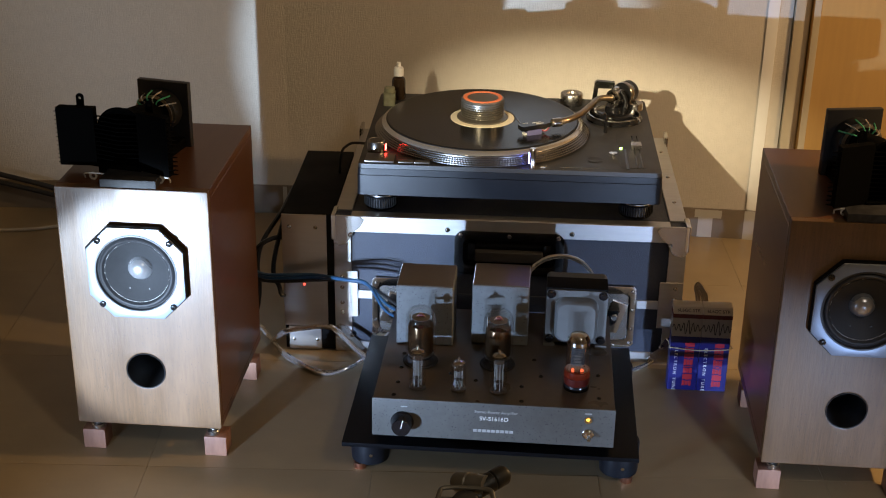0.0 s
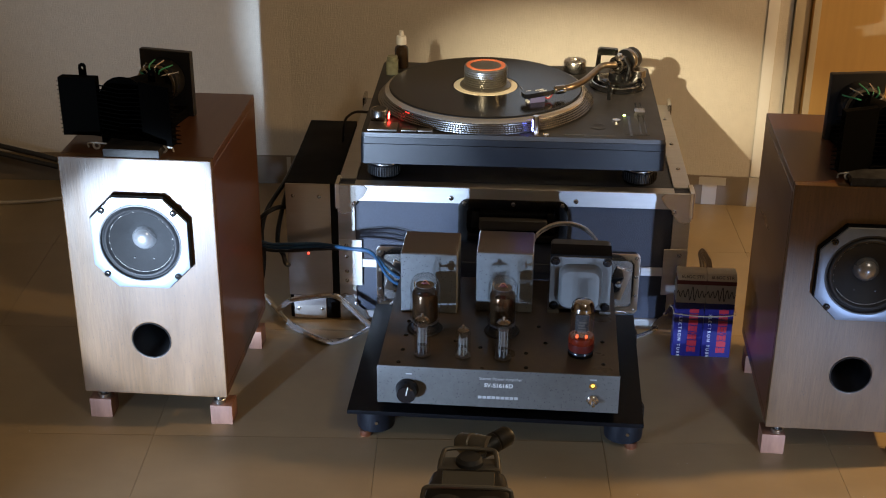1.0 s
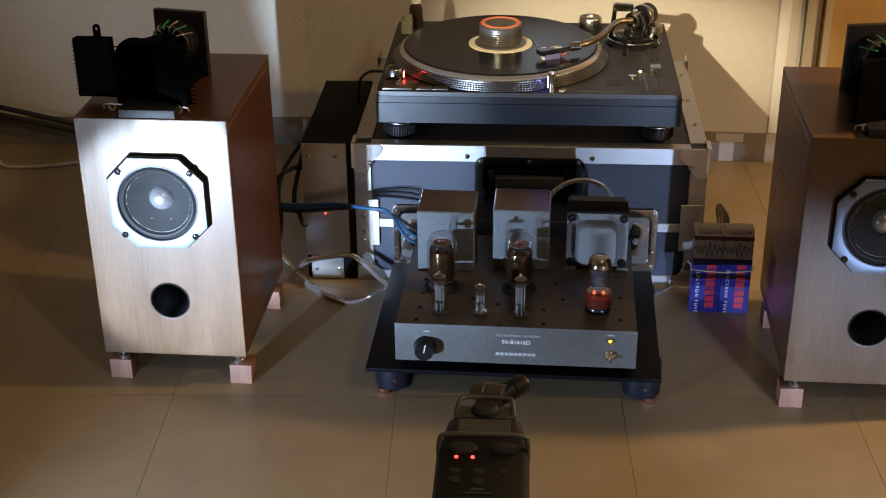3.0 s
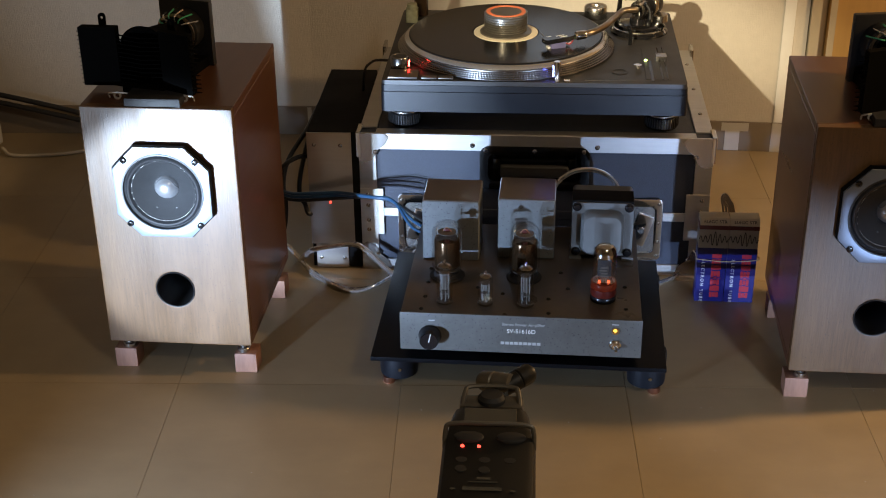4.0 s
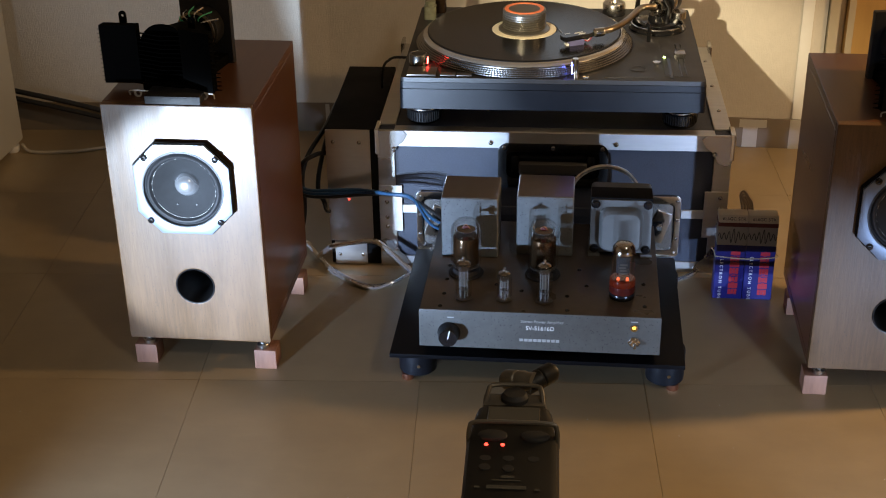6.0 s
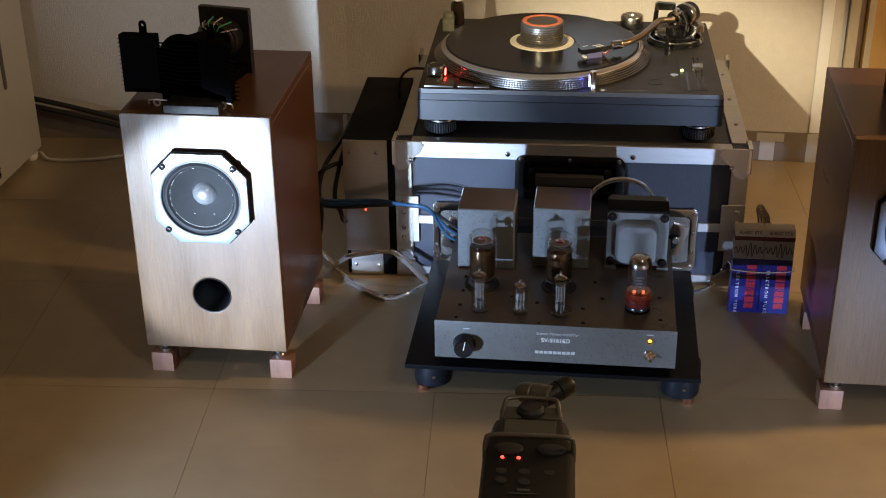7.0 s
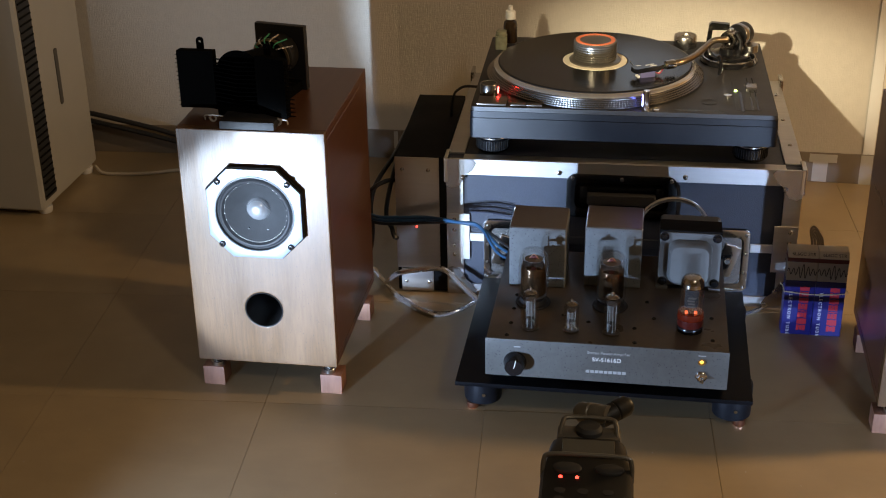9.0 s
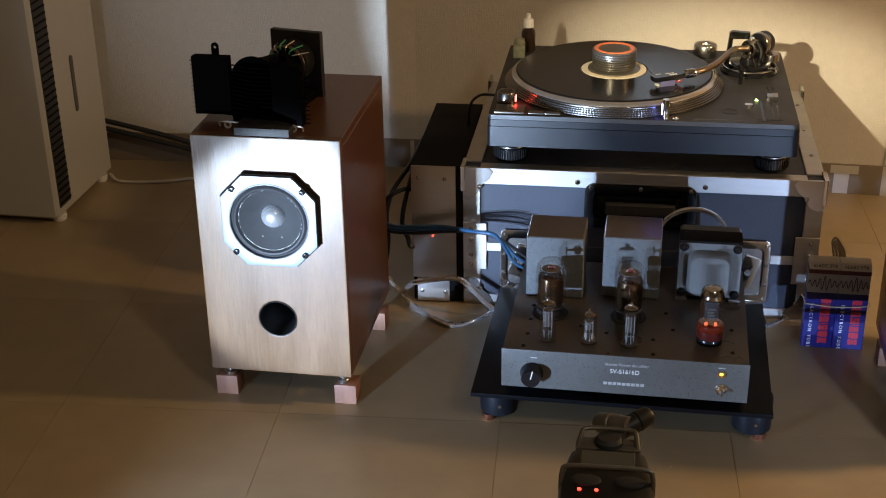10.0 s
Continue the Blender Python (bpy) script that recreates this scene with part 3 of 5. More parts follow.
def loudspeaker(m, label):
    sp = thing("loudspeaker", m, label, "loudspeaker", "pair of loudspeakers")
    w, h0, h1, dep = 0.0985, 0.048, 0.392, 0.262
    port = ring(0.0265, 40, 0.001, 0.132)
    drv = ring(0.0545, 48, 0.002, 0.280)
    part("baffle", prism(rounded(2 * w, h1 - h0, 0.0015, 2, 0, (h0 + h1) / 2), -0.012, 0.0, 0.0012, [port, drv], m=UPRIGHT), "baffle", sp,
         "light walnut front baffle with a round port", smooth=False)
    for nm, b in (("top_panel", (-w, w, 0.0121, dep, h1 - 0.012, h1)), ("bottom_panel", (-w, w, 0.0121, dep, h0, h0 + 0.012)),
                  ("side_panel", (-w, -w + 0.012, 0.0121, dep, h0 + 0.0121, h1 - 0.0121)), ("side_panel", (w - 0.012, w, 0.0121, dep, h0 + 0.0121, h1 - 0.0121)),
                  ("back_panel", (-w + 0.0121, w - 0.0121, dep - 0.012, dep, h0 + 0.0121, h1 - 0.0121))):
        part(nm, box(*b, 0.0006, 1), "cabinet", sp, "glossy red-brown veneered panel")
    part("port_tube", lathe([(0.0268, 0.0006), (0.0262, 0.0012), (0.0250, 0.0004), (0.0248, -0.075), (0, -0.075)], 40, m=UPRIGHT), "black", sp, "black port tube",
         pose(0.001, 0, 0.132))
    driver_parts(sp, 0.002, 0.280)
    first = None
    for x, y in ((-0.0795, 0.0200), (0.0830, 0.0180), (-0.080, dep - 0.024), (0.083, dep - 0.026)):
        if first is None:
            first = part("spike", lathe([(0.0, 0.0292), (0.0070, 0.0292), (0.0088, 0.0305), (0.0088, 0.0355), (0.0075, 0.0370), (0.0045, 0.0375), (0.0045, 0.0400), (0.0080, 0.0410), (0.0080, 0.048), (0, 0.048)], 20), "steel", sp,
                         "turned steel spike", pose(x, y, 0))
        else:
            again(first, sp, pose(x, y, 0))
    return sp


SPL, SPR = pose(-0.3855, 1.6135, 0, 0, 0, -3.6), pose(0.529, 1.548, 0, 0, 0, -3.6)
loudspeaker(SPL, "walnut-fronted loudspeaker cabinet with grey driver on blocks")
loudspeaker(SPR, "walnut-fronted loudspeaker cabinet with grey driver beside the boxes")
first = None
for sp in (SPL, SPR):
    for x, y in ((-0.0835, 0.0265), (0.0865, 0.0235), (-0.080, 0.238), (0.084, 0.236)):
        q = sp @ pose(x, y, 0)
        if first is None:
            first = part("wooden_block", box(-0.0152, 0.0152, -0.0152, 0.0152, 0, 0.0292, 0.0008), "block")
            first.matrix_basis = q
            tagged(first, "small red-brown hardwood block under a spike", "block", "blocks under the loudspeakers")
        else:
            copy_thing(first, q)


def horn_tweeter(m, label, side):
    """Slanted-plate lens on a round horn, with its driver on a square board behind."""
    at = pose(-0.013 * side, 0.095, 0.392, 0, 0, -11 * side)
    h = thing("horn_tweeter", m @ at, label, "tweeter", "pair of tweeters")
    foot = at.inverted() @ pose(-0.0036 * side, 0.095, 0.392)
    clip = at.inverted() @ pose(-0.008 * side, 0.095, 0.392, 0, 0, -3 * side)
    part("mount", box(-0.036, 0.036, -0.0925, -0.054, 0, 0.011, 0.001), "scuffed", h, "dark grey metal foot", foot)
    part("rail", box(-0.030, 0.030, -0.058, 0.085, 0, 0.014, 0.002), "lens_black", h)
    part("back_board", box(-0.037, 0.037, 0.074, 0.084, 0.0, 0.090, 0.002), "black", h, "square black board")
    part("horn", lathe([(0.016, -0.030), (0.018, -0.010), (0.022, 0.010), (0.026, 0.035), (0.033, 0.058), (0.036, 0.064), (0.033, 0.065), (0.0, 0.045)], 40, m=UPRIGHT),
         "lens_black", h, "", pose(0, 0.020, 0.054))
    part("magnet", lathe([(0, -0.003), (0.026, -0.003), (0.028, 0.0), (0.028, 0.022), (0.022, 0.026), (0, 0.026)], 32, m=UPRIGHT), "grey_plastic", h, "", pose(0, 0.073, 0.052))
    part("brass_ring", lathe([(0.024, 0), (0.027, 0.002), (0.0275, 0.005), (0.0245, 0.006)], 32, m=UPRIGHT), "gold", h, "thin brass ring", pose(0, 0.048, 0.052))
    # stack of bowed plates, cut away in the middle
    n = 13
    for k in range(n):
        z = 0.014 + k * 0.0057
        bm = bmesh.new()
        rows = []
        for i in range(21):
            u = -1 + 2 * i / 20
            x = 0.0790 * u - 0.0035 * side
            front = -0.064 + 0.014 * (1 - u * u)
            deep = 0.010 + 0.010 * abs(u)
            drop = -0.008 * (1 - abs(u))
            fall = -0.33 * deep
            rows.append([bm.verts.new((x, front + dy, z + dz + drop)) for dy, dz in ((0, 0), (deep, fall), (deep, fall + 0.0012), (0, 0.0012))])
        for a, b in zip(rows, rows[1:]):
            for j in range(4):
                bm.faces.new((a[j], a[(j + 1) % 4], b[(j + 1) % 4], b[j]))
        bm.faces.new(rows[0])
        bm.faces.new(rows[-1])
        part("lens_plate", bm, "lens_black", h, smooth=False)
    for s in (-1, 1):
        ox = -0.0035 * side
        part("lens_side", prism([(0.030 * s + ox, -0.0535), (0.0765 * s + ox, -0.0645), (0.0765 * s + ox, -0.0520), (0.030 * s + ox, -0.0440)][::s], 0.011, 0.0885), "lens_black", h)
        part("hanger", prism(rounded(0.010, 0.024, 0.0048, 6), 0, 0.0025, 0, [ring(0.0022, 14, 0, 0.006)], m=UPRIGHT), "lens_black", h, "small black eye tab",
                 pose(0.0485 * s - 0.0085 * side, -0.040, 0.090))
        part("bracket", tube([(0.030 * s, -0.066, 0.001), (0.030 * s, -0.069, 0.008), (0.054 * s, -0.069, 0.008), (0.056 * s, -0.066, 0.001)], 0.0011, 6, 4), "tape", h, "white wire bracket", clip)
        part("bracket_eye", lathe([(0.0030, 0), (0.0052, 0), (0.0052, 0.002), (0.0030, 0.002)], 16, m=UPRIGHT), "tape", h, "", clip @ pose(0.044 * s, -0.068, 0.005))
    part("throat", box(-0.036, 0.040, -0.043, -0.026, 0.011, 0.064, 0.003), "lens_black", h, "black throat block behind the plates")
    for k in range(6):
        a = radians(25 + 26 * k)
        part("wire", tube([(0.004, 0.044, 0.060), (0.018 * math.cos(a), 0.036, 0.062 + 0.016 * math.sin(a)), (0.030 * math.cos(a), 0.058, 0.056 + 0.026 * math.sin(a))],
                          0.0011, 6, 5), "green_wire" if k % 2 else "clear_cable", h, "thin green wire" if k % 2 else "thin silver wire")
    part("terminal", lathe([(0, 0), (0.004, 0), (0.004, 0.006), (0, 0.006)], 14, m=UPRIGHT), "chrome", h, "", pose(-0.008, 0.040, 0.066))
    return h


horn_tweeter(SPL, "black slanted-plate horn tweeter on the loudspeaker top", 1)
horn_tweeter(SPR, "black slanted-plate horn tweeter with bare green wires", -1)

# ---- flight case ----
CASE = pose(0.1055, 1.917, 0, 0, 0, -2.3)


def flight_case(m):
    c = thing("flight_case", m, "black flight case with aluminium edges and butterfly latches", "flight case")
    w, d, h, e = 0.267, 0.405, 0.231, 0.026
    hx, hz0, hz1 = 0.080, 0.146, 0.207
    hole = rounded(2 * hx - 0.012, hz1 - hz0 - 0.012, 0.012, 5, 0, (hz0 + hz1) / 2)
    part("front_panel", prism([(-w + 0.003, 0.003), (w - 0.003, 0.003), (w - 0.003, h - 0.003), (-w + 0.003, h - 0.003)], -0.009, -0.003, 0, [hole], m=UPRIGHT), "panel", c,
         "dark blue-black laminated panel", smooth=False)
    for nm, b in (("side_panel", (-w + 0.003, -w + 0.012, 0.0092, d - 0.003, 0.003, h - 0.003)), ("side_panel", (w - 0.012, w - 0.003, 0.0092, d - 0.003, 0.003, h - 0.003)),
                  ("top_panel", (-w + 0.0122, w - 0.0122, 0.0092, d - 0.003, h - 0.012, h - 0.003)), ("bottom_panel", (-w + 0.0122, w - 0.0122, 0.0092, d - 0.003, 0.003, 0.012)),
                  ("back_panel", (-w + 0.0122, w - 0.0122, d - 0.012, d - 0.003, 0.0122, h - 0.0122))):
        part(nm, box(*b), "panel", c, smooth=False)
    # angle rails, each an L of two leaves
    for nm, boxes in (
        ("rail", ((-w + e, w - e, -0.0006, 0.003, h - e, h), (-w + e, w - e, 0.003, e * 0.8, h - 0.003, h))),
        ("rail", ((-w + e, w - e, -0.0006, 0.003, 0, 0.018), (-w + e, w - e, 0.003, e, 0, 0.003))),
        ("rail", ((-w, -w + e, -0.0006, 0.003, 0, h), (-w, -w + 0.003, 0.003, e, 0, h))),
        ("rail", ((w - e, w, -0.0006, 0.003, 0, h), (w - 0.003, w, 0.003, e, 0, h))),
        ("rail", ((-w, -w + e, e, d, h - 0.003, h), (-w, -w + 0.003, e, d, h - e, h - 0.003))),
        ("rail", ((w - e, w, e, d, h - 0.003, h), (w - 0.003, w, e, d, h - e, h - 0.003))),
        ("rail", ((-w + e, w - e, d - e, d, h - 0.003, h),)),
    ):
        bm = None
        for b in boxes:
            bm = box(*b, 0.0006, 1, bm=bm)
        part(nm, bm, "alu_rail", c, "aluminium angle rail")
    for x0, x1 in ((-w + e, -0.208), (-0.150, 0.135), (0.198, w - e)):
        part("seam_rail", box(x0, x1, -0.0004, 0.0028, 0.093, 0.107, 0.0006, 1), "panel" if x1 < 0.14 and x0 > -0.16 else "alu_rail", c)
    for sx in (-1, 1):
        # corner plates on the front: rounded three-lobed pressings
        for z, s in ((h, -1), (0.0, 1)):
            pts = [(sx * w, z), (sx * (w - 0.040), z), (sx * (w - 0.046), z + s * 0.006), (sx * (w - 0.040), z + s * 0.018), (sx * (w - 0.030), z + s * 0.026),
                   (sx * (w - 0.020), z + s * 0.044), (sx * (w - 0.008), z + s * 0.048), (sx * w, z + s * 0.044)]
            if sx * s > 0:
                pts = pts[::-1]
            cp = part("corner_plate", prism(pts, 0.0008, 0.0024, 0.0005, m=UPRIGHT), "steel", c, "riveted steel corner plate")
            part("rivet", screw_bm(0.0042, 0.0022), "chrome", cp, "", pose(sx * (w - 0.026), -0.0024, z + s * 0.030, 90))
        cap = box(sx * w - 0.004, sx * w + 0.004, -0.003, 0.034, h - 0.040, h + 0.002, 0.003, 3)
        part("corner_cap", cap, "chrome", c, "bright metal corner cap")
        capb = box(sx * w - 0.003, sx * w + 0.003, d - 0.034, d + 0.003, h - 0.034, h + 0.012, 0.003, 3)
        part("corner_cap", capb, "steel", c)
        # seam plates with rivets
        sp = part("seam_plate", box(sx * (w - 0.018) - 0.018, sx * (w - 0.018) + 0.018, -0.0022, -0.0008, 0.062, 0.140, 0.0006, 1), "alu_rail", c)
        for z in (0.070, 0.086, 0.112, 0.130):
            part("rivet", screw_bm(0.0036, 0.002), "chrome", sp, "", pose(sx * (w - 0.012), -0.0022, z, 90))
        # butterfly latch in its dish
        lx = -0.178 if sx < 0 else 0.166
        dish = part("latch_dish", prism(rounded(0.062, 0.104, 0.010, 5, 0, 0), 0.0012, 0.0032, 0.0008, [rounded(0.040, 0.078, 0.008, 5)], m=UPRIGHT), "chrome", c,
                    "chromed butterfly latch dish", pose(lx, 0, 0.079))
        part("dish_floor", prism(rounded(0.0405, 0.0785, 0.008, 5), -0.0028, 0.0006, m=UPRIGHT), "steel", dish)
        part("latch_wing", box(-0.0125, 0.0125, -0.0045, -0.0010, -0.026, 0.026, 0.0012), "chrome", dish, "", pose(0, 0, 0, 0, 18))
        part("latch_hub", lathe([(0, 0), (0.0055, 0), (0.0052, 0.003), (0.004, 0.0042), (0, 0.0042)], 18, m=UPRIGHT), "steel", dish, "", pose(0, -0.003, 0))
        for zz in (-0.044, -0.020, 0.012, 0.044):
            for xx in (-0.0255, 0.0255):
                part("rivet", screw_bm(0.0030, 0.0018), "steel", dish, "", pose(xx, -0.0032, zz, 90))
    # sprung handle in its recess
    hp = part("handle_dish", prism(rounded(2 * hx + 0.006, hz1 - hz0 + 0.010, 0.014, 6, 0, 0), 0.0012, 0.0034, 0.0010,
              [rounded(2 * hx - 0.016, hz1 - hz0 - 0.014, 0.010, 6)], m=UPRIGHT), "dark_steel", c, "dark steel handle dish", pose(0, 0, (hz0 + hz1) / 2 + 0.002))
    part("dish_floor", box(-hx + 0.004, hx - 0.004, 0.0095, 0.0105, -0.028, 0.028), "gloss_black", hp)
    part("dish_lip", prism(rounded(2 * hx - 0.012, hz1 - hz0 - 0.010, 0.012, 6), -0.0090, 0.0030, 0.0008,
         [rounded(2 * hx - 0.020, hz1 - hz0 - 0.018, 0.010, 6)], m=UPRIGHT), "dark_steel", hp, "pressed steel lip")
    part("handle", box(-0.052, 0.052, -0.0060, 0.0050, -0.014, 0.004, 0.0045, 3), "rubber", hp, "black rubber grip")
    for x in (-0.057, 0.057):
        part("handle_end", box(x - 0.006, x + 0.006, -0.0040, 0.0060, -0.012, 0.016, 0.0025, 2), "dark_steel", hp, "bent steel handle end")
    for x in (-0.074, 0.0, 0.074):
        part("rivet", screw_bm(0.0038, 0.002), "chrome", hp, "", pose(x, -0.0034, 0.029, 90))
    for x in (-0.094, 0.094):
        part("rail_rivet", screw_bm(0.0042, 0.0022), "chrome", c, "", pose(x, -0.0006, 0.212 + 0.002, 90))
    for y in (0.10, 0.21, 0.33):
        part("rail_rivet", screw_bm(0.0036, 0.002), "chrome", c, "", pose(w - 0.012, y, h))
    return c


flight_case(CASE)

# ---- record player ----
TT = pose(0.1015, 1.917, 0, 0, 0, -2.4)


def turntable(m):
    t = thing("record_player", m, "dark grey direct-drive record player on the flight case", "record player")
    w = 0.2265
    part("base", prism(rounded(2 * w, 0.353, 0.006, 3, 0, 0.1765), 0.2665, 0.2975, 0.003), "plinth_base", t, "blue-black rubber lower body")
    part("upper_base", prism(rounded(2 * w - 0.001, 0.352, 0.006, 3, 0, 0.1765), 0.2982, 0.3080, 0.0012), "plinth_base", t, "blue-black upper body edge")
    part("seam", prism(rounded(2 * w - 0.006, 0.347, 0.005, 3, 0, 0.1765), 0.2976, 0.2981), "matt_black", t)
    part("top_plate", prism(rounded(2 * w - 0.003, 0.350, 0.006, 3, 0, 0.1765), 0.3082, 0.3150, 0.0016), "plinth", t, "dark grey metal top plate")
    first = None
    for x, y in ((-0.1955, 0.050), (0.1945, 0.050), (-0.1955, 0.312), (0.1945, 0.312)):
        q = pose(x, y, 0.2314)
        if first is None:
            first = part("foot", lathe([(0, 0), (0.024, 0), (0.0255, 0.003), (0.0255, 0.019), (0.0235, 0.0205), (0.0215, 0.0215), (0.0225, 0.024), (0.0225, 0.030), (0.018, 0.0352), (0, 0.0352)], 40),
                         "gloss_black", t, "ribbed black foot with a bright ring", q)
            rings = part("foot_ring", lathe([(0.0222, 0.0208), (0.0242, 0.0208), (0.0242, 0.0228), (0.0222, 0.0228)], 40), "steel", first)
            ribs = None
            for k in range(40):
                a = 2 * math.pi * k / 40
                ribs = box(-0.0008, 0.0008, -0.0006, 0.0006, 0.004, 0.018, bm=ribs) if ribs is None else joined(ribs, box(-0.0008, 0.0008, -0.0006, 0.0006, 0.004, 0.018))
                ribs.verts.ensure_lookup_table()
                for v in ribs.verts[-8:]:
                    v.co = Vector((v.co.x + 0.0257, v.co.y, v.co.z))
                    v.co.rotate(Euler((0, 0, a)))
            rib = part("rib", ribs, "grey_plastic", first)
        else:
            f = again(first, t, q)
            again(rings, f, pose(0, 0, 0))
            again(rib, f, pose(0, 0, 0))
    cx, cy = -0.046, 0.171
    prof = [(0, 0.3165), (0.1700, 0.3165)]
    for k in range(5):
        r0, z0 = 0.1705 - 0.0023 * k, 0.3168 + 0.0025 * k
        prof += [(r0, z0), (r0, z0 + 0.0016), (r0 - 0.0010, z0 + 0.0022), (r0 - 0.0019, z0 + 0.0023)]
    prof += [(0.1530, 0.3293), (0.1525, 0.3318), (0, 0.3318)]
    pl = part("platter", lathe(prof, 128), "platter_metal", t, "turned aluminium platter with dotted rim", pose(cx, cy, 0))
    part("rim", lathe([(0.1592, 0.3294), (0.1594, 0.3300), (0.1580, 0.3318), (0.1556, 0.3336), (0.1535, 0.3346), (0.1522, 0.3348), (0.1519, 0.3330), (0.1531, 0.3296)], 128), "rim", pl, "polished outer rim")
    dots = bmesh.new()
    for row, (z, r, cnt) in enumerate(((0.3176, 0.1706, 230), (0.3201, 0.1683, 240), (0.3226, 0.1660, 250), (0.3251, 0.1637, 260))):
        for k in range(cnt):
            a = 2 * math.pi * k / cnt
            p = Vector((r * math.cos(a), r * math.sin(a), z))
            tx, n_ = Vector((-math.sin(a), math.cos(a), 0)), Vector((math.cos(a), math.sin(a), 0))
            s = 0.0011
            vs = [dots.verts.new(p + tx * s * dx + Vector((0, 0, 0.0008 * dz)) + n_ * 0.0001) for dx, dz in ((-1, -1), (1, -1), (1, 1), (-1, 1))]
            dots.faces.new(vs)
    tagged(part("strobe_dots", dots, "plinth", pl, smooth=False), kind="stuff")
    part("mat", lathe([(0, 0.3338), (0.1525, 0.3338), (0.1525, 0.3352), (0, 0.3352)], 96), "rubber", pl, "black platter mat")
    # controls
    kb = part("power_knob", lathe([(0, 0.3152), (0.0140, 0.3152), (0.0140, 0.3320), (0.0132, 0.3332), (0.0108, 0.3336), (0.0102, 0.3326), (0, 0.3326)], 36), "platter_metal", t, "steel power switch", pose(-0.203, 0.058, 0))
    part("switch_top", lathe([(0, 0.3327), (0.0100, 0.3327), (0.0100, 0.3331), (0, 0.3331)], 32), "plinth", kb, "dark switch top")
    part("strobe_eye", box(0.0118, 0.0150, -0.004, 0.004, 0.318, 0.327, 0.0008), "strobe", kb, "glowing red strobe lamp")
    part("start_button", box(-0.2160, -0.1725, 0.006, 0.041, 0.3152, 0.3186, 0.0012), "weight_metal", t, "square metal start button")
    part("speed_button", box(-0.1660, -0.1435, 0.007, 0.0190, 0.3152, 0.3180, 0.0010), "weight_metal", t)
    part("speed_button", box(-0.1415, -0.1190, 0.007, 0.0190, 0.3152, 0.3180, 0.0010), "weight_metal", t)
    part("light_pillar", lathe([(0, 0.3152), (0.0052, 0.3152), (0.0052, 0.3440), (0.0044, 0.3452), (0, 0.3452)], 20), "chrome", t, "bright pop-up stylus light", pose(0.034, 0.010, 0))
    part("lamp_window", box(0.0290 - 0.034 - 0.001, 0.0290 - 0.034, -0.0025, 0.0025, 0.322, 0.338), "led_blue", bpy.data.objects["light_pillar"], "blue-white lamp window", smooth=False)
    part("light_button", lathe([(0, 0.3152), (0.0050, 0.3152), (0.0046, 0.3172), (0, 0.3175)], 20), "chrome", t, "", pose(0.049, 0.008, 0))
    part("brand_bar", box(0.076, 0.106, 0.012, 0.0150, 0.3151, 0.3154), "screen", t, "small grey mark on the top plate", smooth=False)
    part("brand_bar", box(0.108, 0.150, 0.0125, 0.0140, 0.3151, 0.3154), "screen", t, smooth=False)
    fd = part("pitch_slot", box(0.166, 0.203, 0.020, 0.168, 0.3151, 0.3158, 0.0002, 1), "plinth", t, "pitch slider strip")
    part("groove", box(0.1735, 0.1775, 0.012, 0.100, 0.3158, 0.3164), "gloss_black", fd, smooth=False)
    part("groove", box(0.1895, 0.1915, 0.020, 0.165, 0.3158, 0.3163), "gloss_black", fd, smooth=False)
    part("groove", box(0.1975, 0.1990, 0.020, 0.165, 0.3158, 0.3163), "gloss_black", fd, smooth=False)
    part("slider", box(0.1850, 0.2015, 0.097, 0.116, 0.3158, 0.3245, 0.0018), "steel", fd, "bright metal pitch slider")
    part("green_lamp", lathe([(0, 0.3158), (0.0026, 0.3158), (0.0020, 0.3175), (0, 0.3178)], 14), "led_green", fd, "glowing green lamp", pose(0.1700, 0.103, 0))
    part("lock_pin", lathe([(0, 0.3152), (0.0030, 0.3152), (0.0030, 0.3200), (0.0062, 0.3210), (0.0062, 0.3226), (0, 0.3232)], 20), "chrome", t, "", pose(0.156, 0.066, 0))
    part("cueing_hole", lathe([(0.0120, 0.3152), (0.0128, 0.3160), (0.0100, 0.3162)], 24), "plinth", t, "", pose(0.128, 0.052, 0))
    # tonearm
    ab = part("arm_base", lathe([(0.046, 0.3152), (0.046, 0.3180), (0.043, 0.3215), (0.040, 0.3218), (0.0385, 0.3180), (0.034, 0.3180), (0.033, 0.3265), (0.030, 0.3285), (0.016, 0.3285), (0.0150, 0.3380), (0, 0.3380)], 56),
              "gloss_black", t, "round black tonearm base", pose(0.168, 0.252, 0))
    part("height_ring", lathe([(0.0405, 0.3218), (0.0425, 0.3222), (0.0425, 0.3240), (0.0405, 0.3244)], 56), "steel", ab)
    part("anti_skate_dial", lathe([(0, 0.3285), (0.0125, 0.3285), (0.0125, 0.3390), (0.0115, 0.3400), (0, 0.3400)], 30), "steel", ab, "small metal dial", pose(0.034, 0.012, 0))
    part("arch", prism([(-0.039, 0.322), (-0.031, 0.322), (-0.0285, 0.3635), (-0.002, 0.3635), (-0.002, 0.3735), (-0.030, 0.3755), (-0.0345, 0.372)], -0.017, -0.007, 0.0010, m=UPRIGHT), "dark_steel", ab, "angular dark pivot bracket")
    part("arch", tube([(0.014, -0.008, 0.328), (0.016, -0.010, 0.350), (0.008, -0.010, 0.366)], 0.0036, 8, 6), "gloss_black", ab)
    gm = part("gimbal", lathe([(0.0105, -0.008), (0.0135, -0.008), (0.0140, 0), (0.0135, 0.008), (0.0105, 0.008)], 32, m=pose(0, 0, 0, 90, 0, -38)), "steel", ab, "", pose(0, 0, 0.352))
